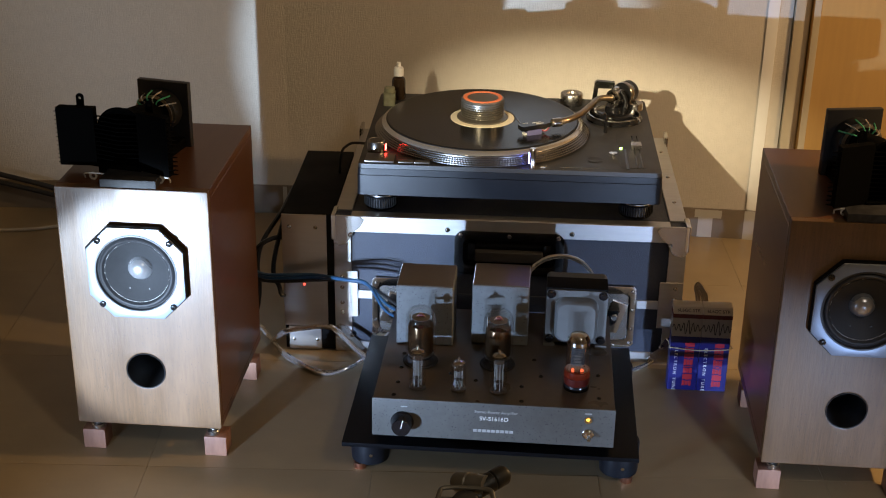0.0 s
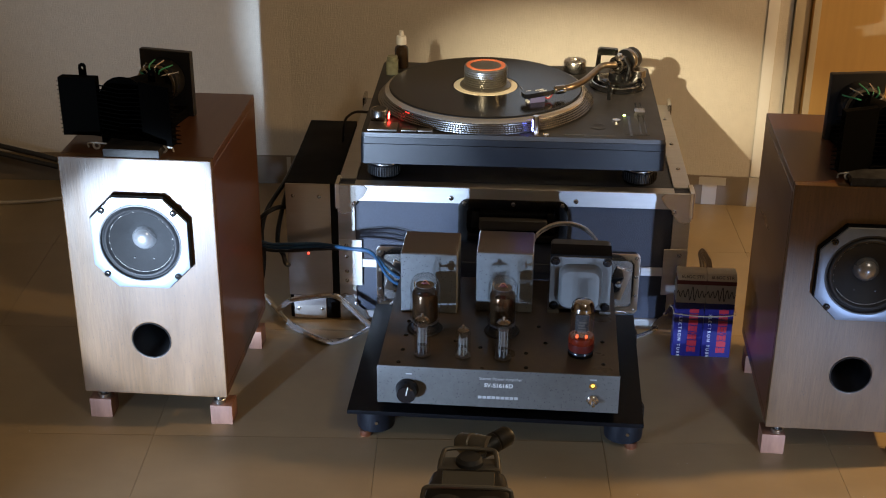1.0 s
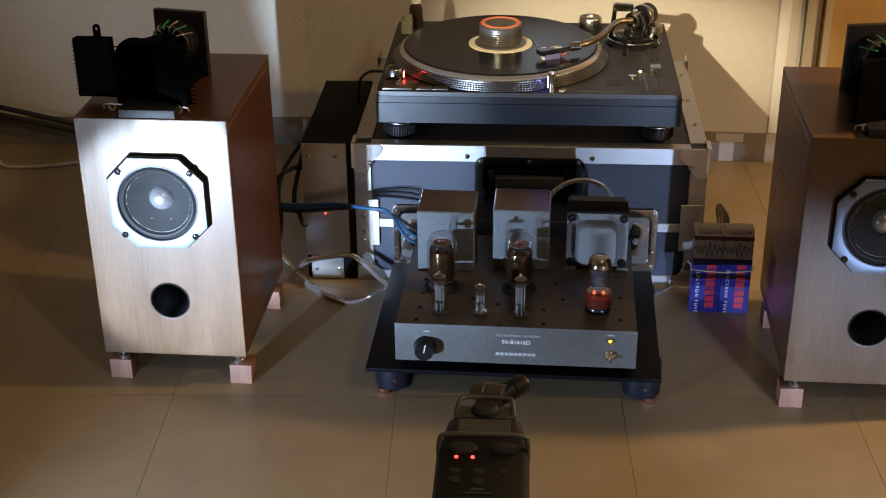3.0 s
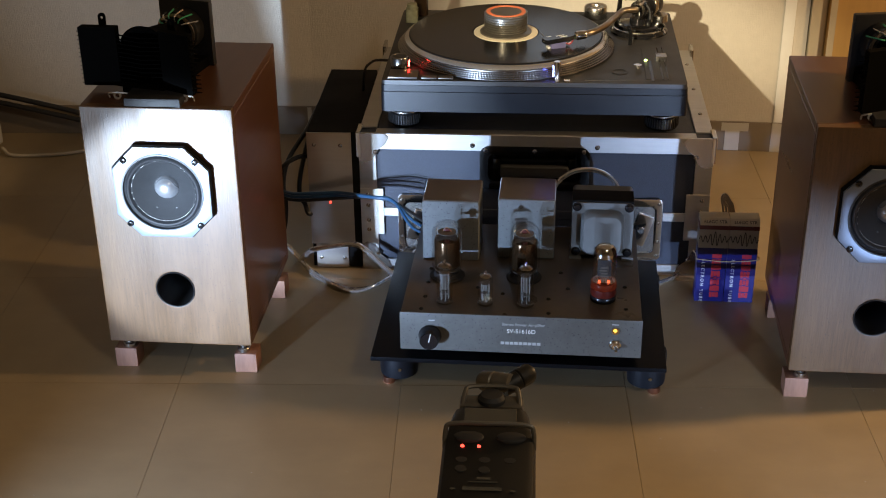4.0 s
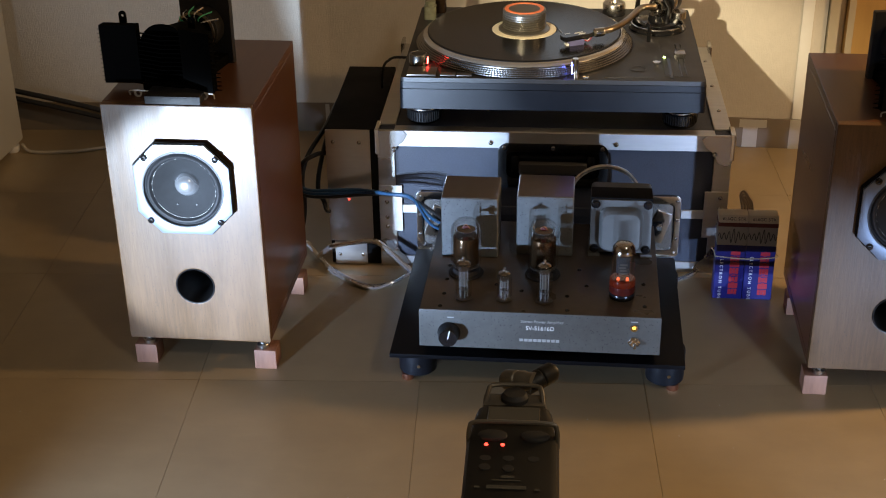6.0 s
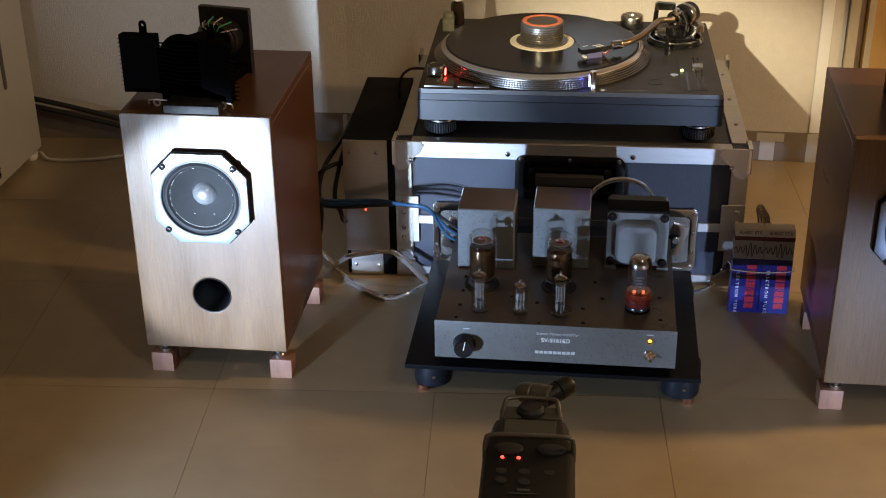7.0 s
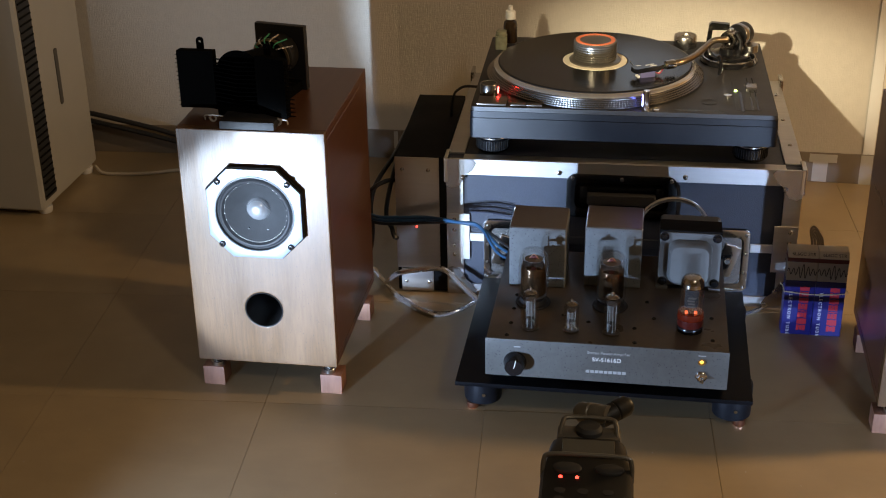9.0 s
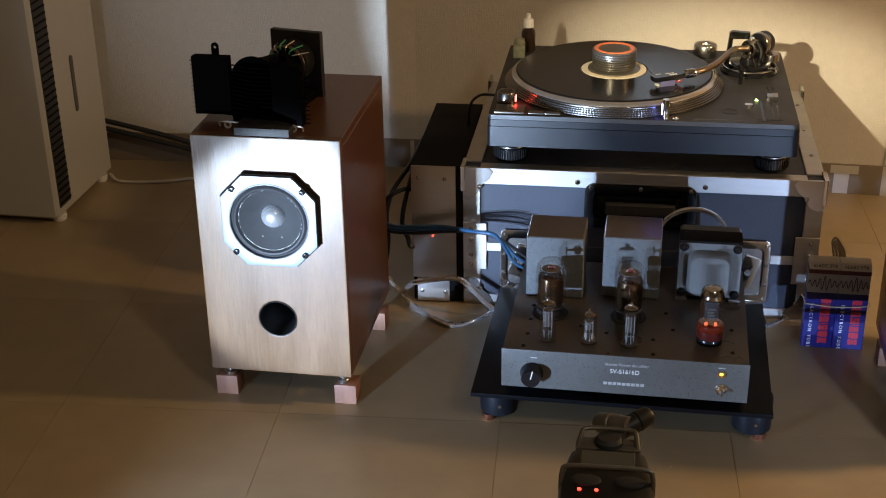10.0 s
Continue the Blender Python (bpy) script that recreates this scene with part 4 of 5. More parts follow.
    part("bearing_post", lathe([(0, 0.336), (0.006, 0.336), (0.006, 0.366), (0.0045, 0.369), (0, 0.369)], 20), "chrome", ab)
    piv, dirn = Vector((0.168, 0.252, 0.353)), Vector((0.615, 0.789, 0.02)).normalized()
    turn = dirn.to_track_quat("Z", "Y").to_matrix().to_4x4()
    cw = part("counterweight", lathe([(0, 0), (0.0165, 0), (0.0180, 0.002), (0.0180, 0.010), (0.0160, 0.011), (0.0160, 0.012), (0.0178, 0.013), (0.0178, 0.022), (0.0160, 0.025), (0.0070, 0.026), (0.0070, 0.030), (0, 0.030)], 40),
              "black", t, "black and steel counterweight", Matrix.Translation(piv + dirn * 0.018) @ turn)
    part("dial_ring", lathe([(0.0182, 0.001), (0.0187, 0.002), (0.0187, 0.009), (0.0182, 0.010)], 40), "steel", cw)
    part("stub", tube([piv - dirn * 0.012, piv + dirn * 0.010, piv + dirn * 0.022], 0.0068, 14, 3), "chrome", t)
    part("arm_tube", tube([piv - dirn * 0.010, (0.1405, 0.2330, 0.3540), (0.1240, 0.194, 0.3535), (0.1085, 0.157, 0.353), (0.0900, 0.130, 0.352), (0.0740, 0.1200, 0.351), (0.0610, 0.1140, 0.3500)], 0.0050, 12, 8),
         "gold", t, "S-shaped bronze-coloured arm tube")
    q0, q1 = Vector((0.0640, 0.1155, 0.3500)), Vector((0.0139, 0.0926, 0.3480))
    ax = (q1 - q0).normalized()
    hq = Matrix.Translation(q0) @ ax.to_track_quat("Y", "Z").to_matrix().to_4x4()
    hs = part("headshell", prism([(-0.0055, 0.004), (0.0055, 0.004), (0.0095, 0.016), (0.0098, 0.052), (0.0060, 0.056), (-0.0060, 0.056), (-0.0098, 0.052), (-0.0095, 0.016)], -0.0030, 0.0040, 0.0010),
              "gloss_black", t, "black headshell", hq)
    for x0, x1, y0, y1 in ((-0.0060, -0.0030, 0.018, 0.030), (0.0010, 0.0030, 0.020, 0.034), (0.0045, 0.0060, 0.040, 0.048)):
        part("shell_mark", box(x0, x1, y0, y1, 0.0040, 0.0043), "letter", hs, "small white mark", smooth=False)
    part("collar", lathe([(0, -0.014), (0.0066, -0.014), (0.0070, -0.012), (0.0070, -0.001), (0.0062, 0.001), (0, 0.001)], 24, m=pose(0, 0, 0, -90)), "chrome", hs, "bright locking collar")
    cart = part("cartridge", box(-0.0082, 0.0082, 0.022, 0.046, -0.0150, -0.0031, 0.0010), "cart_blue", hs, "pale blue-grey cartridge")
    part("stylus_guard", box(-0.0045, 0.0045, 0.040, 0.050, -0.0150, -0.0090, 0.0008), "white", cart)
    for k, mat in enumerate(("red_ink", "white", "blue_cable", "green_wire")):
        part("lead", tube([(-0.005 + 0.0033 * k, 0.022, -0.006), (-0.006 + 0.004 * k, 0.014, -0.009), (-0.004 + 0.0026 * k, 0.006, -0.002)], 0.0008, 6, 4), mat, hs, "thin cartridge lead")
    part("finger_lift", tube([(0.0095, 0.045, 0.001), (0.016, 0.047, 0.001), (0.023, 0.050, 0.006)], 0.0009, 6, 4), "chrome", hs)
    part("arm_rest", tube([(0.150, 0.180, 0.3152), (0.150, 0.180, 0.338), (0.146, 0.180, 0.346)], 0.0030, 8, 4), "gloss_black", t)
    part("cue_lever", tube([(0.195, 0.225, 0.326), (0.203, 0.205, 0.331), (0.204, 0.190, 0.330)], 0.0022, 8, 4), "steel", t, "thin cueing lever")
    return t


turntable(TT)
PC = TT @ pose(-0.046, 0.171, 0)
rec = thing("record", PC, "black vinyl record with cream label on the platter", "record")
prof = [(0, 0.3354)]
rr = 0.0525
prof += [(0.0525, 0.3354), (0.0525, 0.3368)]
while rr < 0.1485:
    prof += [(rr + 0.0004, 0.33665), (rr + 0.0012, 0.33685)]
    rr += 0.0016
prof += [(0.150, 0.3369), (0.1512, 0.3362), (0.1505, 0.3354), (0.0526, 0.3354)]
part("disc", lathe(prof[1:], 128), "vinyl", rec, "grooved black vinyl")
part("label", lathe([(0, 0.3358), (0.0505, 0.3358), (0.0505, 0.33705), (0, 0.33705)], 64), "label_cream", rec, "cream paper label")
rw = thing("record_weight", PC, "ribbed dark grey record weight with orange ring", "record weight")
prof = [(0, 0.3372), (0.0405, 0.3372), (0.0405, 0.3392), (0.0372, 0.3402), (0.0345, 0.3414)]
for k in range(7):
    z = 0.3418 + k * 0.0037
    prof += [(0.0328, z), (0.0342, z + 0.0007), (0.0342, z + 0.0025), (0.0328, z + 0.0030)]
prof += [(0.0340, 0.3685), (0.0330, 0.3700), (0.0, 0.3700)]
part("body", lathe(prof, 56), "weight_metal", rw)
part("top_ring", lathe([(0.0245, 0.3701), (0.0250, 0.3708), (0.0305, 0.3708), (0.0310, 0.3701)], 56), "orange", rw, "orange ring on top")
ad = part("single_adapter", lathe([(0, 0), (0.0185, 0), (0.0190, 0.0015), (0.0190, 0.018), (0.0178, 0.020), (0.0080, 0.020), (0.0070, 0.017), (0, 0.017)], 40), "steel")
ad.matrix_basis = TT @ pose(0.100, 0.322, 0.3151)
tagged(ad, "polished metal adapter disc on the record player", "adapter")
bt = thing("dropper_bottle", TT @ pose(-0.193, 0.325, 0.3151), "dark dropper bottle with white cap on the record player", "bottle")
part("body", lathe([(0, 0), (0.0112, 0), (0.0118, 0.001), (0.0118, 0.030), (0.0105, 0.035), (0.0065, 0.038), (0.0065, 0.040), (0, 0.040)], 32), "amber", bt)
part("cap", lathe([(0, 0.0401), (0.0085, 0.0401), (0.0085, 0.052), (0.0075, 0.054), (0.0040, 0.055), (0.0034, 0.063), (0, 0.0635)], 28), "white", bt, "white plastic cap")
vl = thing("glass_vial", TT @ pose(-0.205, 0.288, 0.3151), "small square clear glass jar", "jar")
part("jar", prism(rounded(0.020, 0.020, 0.003, 3), 0, 0.022, 0.001), "jar", vl)
part("lid", lathe([(0, 0.0221), (0.0088, 0.0221), (0.0088, 0.030), (0, 0.0305)], 24), "jar", vl)

# ---- amplifier on its board ----
AMP = pose(0.077, 1.546, 0, 0, 0, -3.7)
bd = thing("equipment_board", AMP, "black lacquered equipment board on round feet", "board")
part("board", box(-0.1975, 0.1915, -0.002, 0.303, 0.0570, 0.0632, 0.0012), "board", bd)
first = None
for x, y in ((-0.1665, 0.054), (0.1695, 0.056), (-0.1665, 0.262), (0.1695, 0.262)):
    if first is None:
        first = part("foot", lathe([(0, 0.009), (0.0235, 0.009), (0.0255, 0.0105), (0.0260, 0.0160), (0.0260, 0.0540), (0.0250, 0.0569), (0, 0.0569)], 40), "plinth_base", bd, "round blue-black foot", pose(x, y, 0))
        tip = part("tip", lathe([(0, 0), (0.008, 0), (0.0085, 0.001), (0.0085, 0.009), (0, 0.009)], 20), "copper", first, "copper-coloured tip", pose(-0.0125, -0.014, 0))
        gl = part("set_screw", lathe([(0, 0), (0.0026, 0), (0.0024, 0.0016), (0, 0.0016)], 14, m=UPRIGHT), "chrome", first, "", pose(0.004, -0.0258, 0.026))
    else:
        f = again(first, bd, pose(x, y, 0))
        again(tip, f, pose(0.0105 if x > 0 else -0.0125, -0.014, 0))
        again(gl, f, pose(0.004, -0.0258, 0.026))


def small_tube(amp, x, y, r, h):
    g = part("tube", lathe([(0, 0.004), (r * 0.95, 0.004), (r, 0.006), (r, h - r * 0.9), (r * 0.92, h - r * 0.5), (r * 0.6, h - r * 0.15), (r * 0.22, h), (r * 0.2, h + 0.004), (0, h + 0.005)], 28), "glass", amp,
             "clear glass miniature tube", pose(x, y, 0.132))
    part("plate", prism(rounded(r * 0.62, r * 0.40, r * 0.10, 2), 0.018, h - r * 1.6), "plate", g, "dull grey plate")
    for k in range(8):
        a = 2 * math.pi * (k + 0.3) / 8
        px, py = r * 0.55 * math.cos(a), r * 0.55 * math.sin(a)
        part("rod", tube([(px, py, 0.006), (px, py, 0.020), (px, py, h - r * 1.25)], 0.0004, 5, 2), "tube_grey", g)
    for z in (h - r * 1.45, 0.015):
        part("mica", prism(ring(r * 0.66, 12), z, z + 0.0005), "mica", g)
    part("getter", lathe([(r * 0.80, h - r * 0.36), (r * 0.58, h - r * 0.17), (r * 0.20, h - 0.0006), (r * 0.16, h + 0.003), (0, h + 0.0036)], 24), "getter", g, "silvery getter tip")
    for k in range(5):
        a = 2 * math.pi * k / 5
        part("pin", tube([(r * 0.5 * math.cos(a), r * 0.5 * math.sin(a), 0.0), (r * 0.5 * math.cos(a), r * 0.5 * math.sin(a), 0.006), (r * 0.5 * math.cos(a), r * 0.5 * math.sin(a), 0.016)], 0.0006, 5, 2), "tube_grey", g)
    part("socket", lathe([(0, 0.0), (r * 1.05, 0.0), (r * 1.05, 0.002), (r * 0.5, 0.003), (0, 0.003)], 24), "amp_top", g, "low grey tube socket")


def power_tube(amp, x, y):
    r, h = 0.0205, 0.082
    g = part("tube", lathe([(0, 0.0080), (r * 0.82, 0.0080), (r * 0.94, 0.0120), (r, 0.0180), (r, h - r * 0.9), (r * 0.95, h - r * 0.55), (r * 0.75, h - r * 0.2), (r * 0.4, h - 0.001), (0, h)], 40), "glass", amp, "clear glass power tube", pose(x, y, 0.132))
    part("base", lathe([(0, 0.0), (0.0235, 0.0), (0.0240, 0.0012), (0.0232, 0.0022), (0.0190, 0.0026), (0.0165, 0.0078), (0, 0.0078)], 36), "rubber", g, "black tube socket")
    part("mirrored_plate", lathe([(0, 0.0155), (0.0160, 0.0155), (0.0172, 0.0175), (0.0172, 0.0550), (0.0165, 0.0570), (0.010, 0.0572), (0, 0.0570)], 36), "amber_mirror", g, "brown mirrored inner cylinder")
    part("top_strap", box(-0.0035, 0.0035, -0.0010, 0.0010, 0.060, 0.071, 0.0008), "maroon", g)
    part("mica", lathe([(0, 0.066), (r * 0.6, 0.066), (r * 0.6, 0.0668), (0, 0.0668)], 24), "mica", g)
    part("mica", lathe([(0, 0.0125), (r * 0.85, 0.0125), (r * 0.85, 0.0133), (0, 0.0133)], 24), "mica", g)
    part("filament_spring", tube([(-0.006, 0, 0.067), (0, 0, 0.073), (0.006, 0, 0.067)], 0.0007, 6, 4), "copper", g)
    for sx in (-1, 1):
        part("support_rod", tube([(sx * 0.0145, 0, 0.011), (sx * 0.0145, 0, 0.050), (sx * 0.0145, 0, 0.071)], 0.0007, 6, 2), "steel", g)


def amplifier(m):
    a = thing("valve_amplifier", m, "grey hammered valve amplifier with glowing rectifier tube", "amplifier")
    part("chassis", box(-0.156, 0.156, 0.0025, 0.270, 0.077, 0.1312, 0.001), "amp_top", a, "grey-brown painted chassis")
    part("front_panel", box(-0.157, 0.157, 0.0, 0.0025, 0.0765, 0.1320, 0.0008), "front_silver", a, "speckled silver front panel")
    for x, y in ((-0.125, 0.045), (0.125, 0.045), (-0.125, 0.25), (0.125, 0.25)):
        part("foot", lathe([(0, 0.0633), (0.012, 0.0633), (0.013, 0.065), (0.013, 0.077), (0, 0.077)], 24), "rubber", a, "", pose(x, y, 0))
    kn = part("volume_knob", lathe([(0, 0), (0.0150, 0), (0.0152, 0.002), (0.0135, 0.005), (0.0125, 0.016), (0.0115, 0.018), (0, 0.018)], 40, m=UPRIGHT), "gloss_black", a, "black volume knob with white line", pose(-0.1175, 0, 0.099))
    part("pointer", box(-0.0006, 0.0006, -0.0186, -0.0180, 0.000, 0.0125), "letter", kn, "white pointer line", pose(0, 0, 0, 0, 12), smooth=False)
    ld = part("lamp_bezel", lathe([(0.0032, 0), (0.0052, 0), (0.0050, 0.002), (0.0032, 0.0022)], 20, m=UPRIGHT), "chrome", a, "", pose(0.1225, 0, 0.1165))
    part("lamp", lathe([(0, 0.0006), (0.0026, 0.0006), (0.0018, 0.0014), (0, 0.0018)], 16, m=UPRIGHT), "led_amber", ld, "glowing amber lamp")
    tg = part("toggle_nut", lathe([(0, 0), (0.0080, 0), (0.0080, 0.0022), (0.0060, 0.0035), (0.0050, 0.006), (0, 0.006)], 6, m=UPRIGHT), "chrome", a, "chrome toggle switch", pose(0.1232, 0, 0.0955))
    part("lever", tube([(0, -0.004, 0), (0.001, -0.008, -0.001), (0.001, -0.012, -0.003)], 0.0024, 10, 4), "chrome", tg)
    letters("Stereo Power Amplifier", 0.0058, "dim_letter", a, pose(0.004, -0.0003, 0.1195, 90), label="small grey lettering on the front")
    letters("SV-S1616D", 0.0082, "letter", a, pose(0.0015, -0.0003, 0.1095, 90), label="pale model lettering on the front")
    for x0, x1, z, hh in ((-0.025, 0.028, 0.0915, 0.0040),):
        n = 9
        for j in range(n):
            xa = x0 + (x1 - x0) * j / n
            part("mark", box(xa, xa + (x1 - x0) / n * 0.80, -0.0003, 0.0, z - hh / 2, z + hh / 2), "dim_letter", a, "pale printed mark" if j == 0 else "", smooth=False)
    part("mark", box(-0.1195, -0.1110, -0.0003, 0.0, 0.1206, 0.1222), "dim_letter", a, smooth=False)
    part("mark", box(0.1180, 0.1270, -0.0003, 0.0, 0.1243, 0.1258), "dim_letter", a, smooth=False)
    for x0, x1, y0, y1, z1 in ((-0.1425, -0.0640, 0.152, 0.226, 0.2215), (-0.0390, 0.0395, 0.164, 0.238, 0.2215)):
        cn = part("transformer_can", box(x0, x1, y0, y1, 0.1315, z1, 0.0035, 3), "hammer", a, "speckled grey transformer can")
        part("lid", box(x0 + 0.001, x1 - 0.001, y0 + 0.001, y1 - 0.001, z1 - 0.0010, z1 + 0.0006, 0.0004, 1), "amp_top", cn, "matt grey-brown lid")
    # mains transformer with bell end
    tr = part("mains_transformer", box(0.0630, 0.1470, 0.176, 0.212, 0.136, 0.2180, 0.001), "matt_black", a, "black laminated mains transformer")
    be = part("bell_end", prism(rounded(0.084, 0.080, 0.006, 4), 0, 0.003, 0.001, m=UPRIGHT), "bell", tr, "grey pressed bell end", pose(0.105, 0.176, 0.1760))
    dome = bmesh.new()
    rows = []
    for s, y in ((1.0, -0.003), (0.98, -0.010), (0.93, -0.015), (0.85, -0.018), (0.60, -0.0185)):
        rows.append([dome.verts.new((x * s, y, z * s - 0.003)) for x, z in rounded(0.060, 0.066, 0.014, 6)])
    for r0, r1 in zip(rows, rows[1:]):
        for k in range(len(r0)):
            dome.faces.new((r0[k], r0[(k + 1) % len(r0)], r1[(k + 1) % len(r0)], r1[k]))
    dome.faces.new(rows[-1])
    part("dome", dome, "bell", be)
    part("bell_back", prism(rounded(0.084, 0.080, 0.006, 4), 0, 0.020, 0.004, m=UPRIGHT), "bell", tr, "", pose(0.105, 0.232, 0.1760))
    for sx in (-1, 1):
        for sz in (-1, 1):
            part("bolt", lathe([(0, 0), (0.0062, 0), (0.0062, 0.002), (0.0046, 0.0022), (0.0042, 0.006), (0, 0.0066)], 14, m=UPRIGHT), "gloss_black", be, "", pose(sx * 0.0355, -0.003, sz * 0.0340))
        part("foot", box(0.105 + sx * 0.036 - 0.008, 0.105 + sx * 0.036 + 0.008, 0.168, 0.220, 0.1313, 0.136, 0.0008), "bell", tr)
    small_tube(a, -0.101, 0.034, 0.0105, 0.057)
    small_tube(a, -0.0475, 0.034, 0.0098, 0.043)
    small_tube(a, 0.005, 0.034, 0.0105, 0.057)
    power_tube(a, -0.104, 0.105)
    power_tube(a, 0.0005, 0.107)
    r, h = 0.0155, 0.080
    g = part("rectifier_tube", lathe([(0, 0.028), (r * 0.96, 0.028), (r, 0.031), (r, h - r * 0.8), (r * 0.93, h - r * 0.45), (r * 0.7, h - r * 0.15), (r * 0.3, h), (0, h)], 36), "glass", a,
             "glass rectifier tube with glowing orange base", pose(0.1065, 0.056, 0.132))
    part("base", lathe([(0, 0.008), (0.0165, 0.008), (0.0170, 0.010), (0.0170, 0.0185), (0, 0.0185)], 36), "dark_base", g, "dark brown tube base")
    part("glowing_collar", lathe([(0, 0.0186), (0.0168, 0.0186), (0.0172, 0.020), (0.0165, 0.0270), (0.0150, 0.0278), (0, 0.0278)], 36), "red_base", g, "translucent glowing red collar")
    for sx in (-1, 1):
        part("heater", lathe([(0, 0.0280), (0.0022, 0.0280), (0.0018, 0.0310), (0, 0.0320)], 10), "ember", g, "glowing heater end", pose(sx * 0.006, -0.0075, 0))
    for k in range(4):
        part("print", box(-0.0060 + 0.0012 * (k % 2), 0.0050 - 0.0010 * (k % 3), -0.01575, -0.01555, 0.040 + k * 0.0042, 0.0425 + k * 0.0042), "plate", g, smooth=False)
    part("socket", lathe([(0, 0), (0.0168, 0), (0.0168, 0.006), (0.0160, 0.0079), (0, 0.0079)], 32), "gloss_black", g, "black socket ring")
    part("getter", lathe([(r * 0.97, h - r * 0.95), (r * 0.95, h - r * 0.75), (r * 0.90, h - r * 0.44), (r * 0.68, h - r * 0.17), (r * 0.29, h - 0.001), (0, h - 0.001)], 36), "getter", g, "silvery getter mirror")
    part("plate", box(-0.009, 0.009, -0.006, 0.006, 0.036, 0.060, 0.0015), "rubber", g)
    for x, y in ((-0.128, 0.045), (-0.128, 0.085), (-0.060, 0.075), (-0.026, 0.060), (0.035, 0.050), (0.060, 0.080), (0.136, 0.030), (0.136, 0.090), (0.036, 0.012), (-0.130, 0.012), (-0.128, 0.125), (0.05, 0.125)):
        part("chassis_screw", screw_bm(0.0030, 0.0016), "gloss_black", a, "", pose(x, y, 0.1312))
    for x in (-0.11, -0.085, -0.03, 0.02, 0.05):
        part("rear_socket", lathe([(0, 0), (0.007, 0), (0.007, 0.010), (0.004, 0.016), (0, 0.016)], 16, m=pose(0, 0, 0, -90)), "gold", a, "", pose(x, 0.270, 0.105))
    return a


amplifier(AMP)

# ---- power supply beside the case ----
PSU = pose(-0.200, 1.925, 0, 0, 0, -2.0)
ps = thing("power_supply_box", PSU, "tall black box with plain aluminium front panel", "power supply")
part("body", box(-0.040, 0.0385, 0.0035, 0.282, 0.003, 0.2325, 0.001), "matt_black", ps, "black painted body")
fp = part("front_panel", box(-0.0405, 0.0275, 0.0, 0.0034, 0.044, 0.2315, 0.0006), "psu_alu", ps, "brushed aluminium front panel")
lp = part("lower_panel", box(-0.0340, 0.0165, 0.0, 0.0034, 0.003, 0.0425, 0.0006), "psu_alu", ps, "aluminium lower plate")
for x, z, q in ((-0.0290, 0.2120, fp), (0.0110, 0.2115, fp), (-0.0265, 0.020, lp), (0.0100, 0.020, lp)):
    part("screw", screw_bm(0.0032, 0.0016), "steel", q, "", pose(x, 0, z, 90))
part("lamp", lathe([(0, 0), (0.0019, 0), (0.0015, 0.0012), (0, 0.0015)], 14, m=UPRIGHT), "led_red", fp, "glowing red lamp", pose(-0.0082, 0, 0.116))
for x in (-0.03, 0.028):
    for y in (0.02, 0.25):
        part("foot", lathe([(0, 0), (0.007, 0), (0.007, 0.003), (0, 0.003)], 14), "rubber", ps, "", pose(x, y, 0))

# ---- tube cartons ----


def carton(m):
    c = thing("tube_carton", m, "blue and grey cardboard electron tube carton on the floor", "carton", "pair of tube cartons")
    w, d, h = 0.0215, 0.027, 0.137
    part("lower_box", box(-w, w, 0, d, 0, 0.0900, 0.0006, 1), "blue_card", c, "deep blue lower half")
    part("upper_box", box(-w, w, 0, d, 0.0901, 0.1205, 0.0006, 1), "grey_card", c, "grey upper half with waveform")
    part("dark_stripe", box(-w - 0.0002, w + 0.0002, -0.0002, d, 0.1206, 0.1270, 0.0003, 1), "maroon", c)
    flap = box(-w, w, -0.0006, d, 0.1271, h, 0.0008, 1)
    for v in flap.verts:
        v.co.y += 0.75 * max(0.0, v.co.z - 0.1279) * (1 - v.co.y / d)
    part("flap", flap, "white_card", c, "white top flap")
    pts = [(-w + 0.0005 + k * (2 * w - 0.001) / 44, -0.0006, 0.1055 + (0.0050 + 0.0072 * math.exp(-((k - 24) / 7.5) ** 2)) * math.sin(k * 0.86)) for k in range(45)]
    part("waveform", tube(pts, 0.0006, 5, 2), "dark_ink", c, "printed dark waveform")
    letters("ELECTRON TUBE", 0.0068, "letter", c, pose(-0.0125, -0.0004, 0.036, 90) @ pose(0, 0, 0, 0, 0, -90), label="white lettering up the side", spread=1.5)
    z = 0.008
    for k, hgt in enumerate((0.0100, 0.0112, 0.0100, 0.0034, 0.0112, 0.0096, 0.0100, 0.0088)):
        for j, (x0, x1) in enumerate(((0.0000, 0.0040), (0.0046, 0.0086), (0.0092, 0.0132))):
            cut = 0.0022 if (j + k) % 2 else 0.0
            part("red_mark", box(x0, x1 + 0.0006 * (k % 2), -0.0005, 0.0, z + cut * 0.3, z + hgt - 0.0012 - cut * 0.3), "red_ink", c, "plain red printed mark" if k == 0 else "", smooth=False)
        z += hgt
    letters("6L6GC STR", 0.0066, "dark_ink", c, pose(0.001, 0.0024, 0.1322, 53), label="dark lettering on the flap", spread=1.05)
    return c


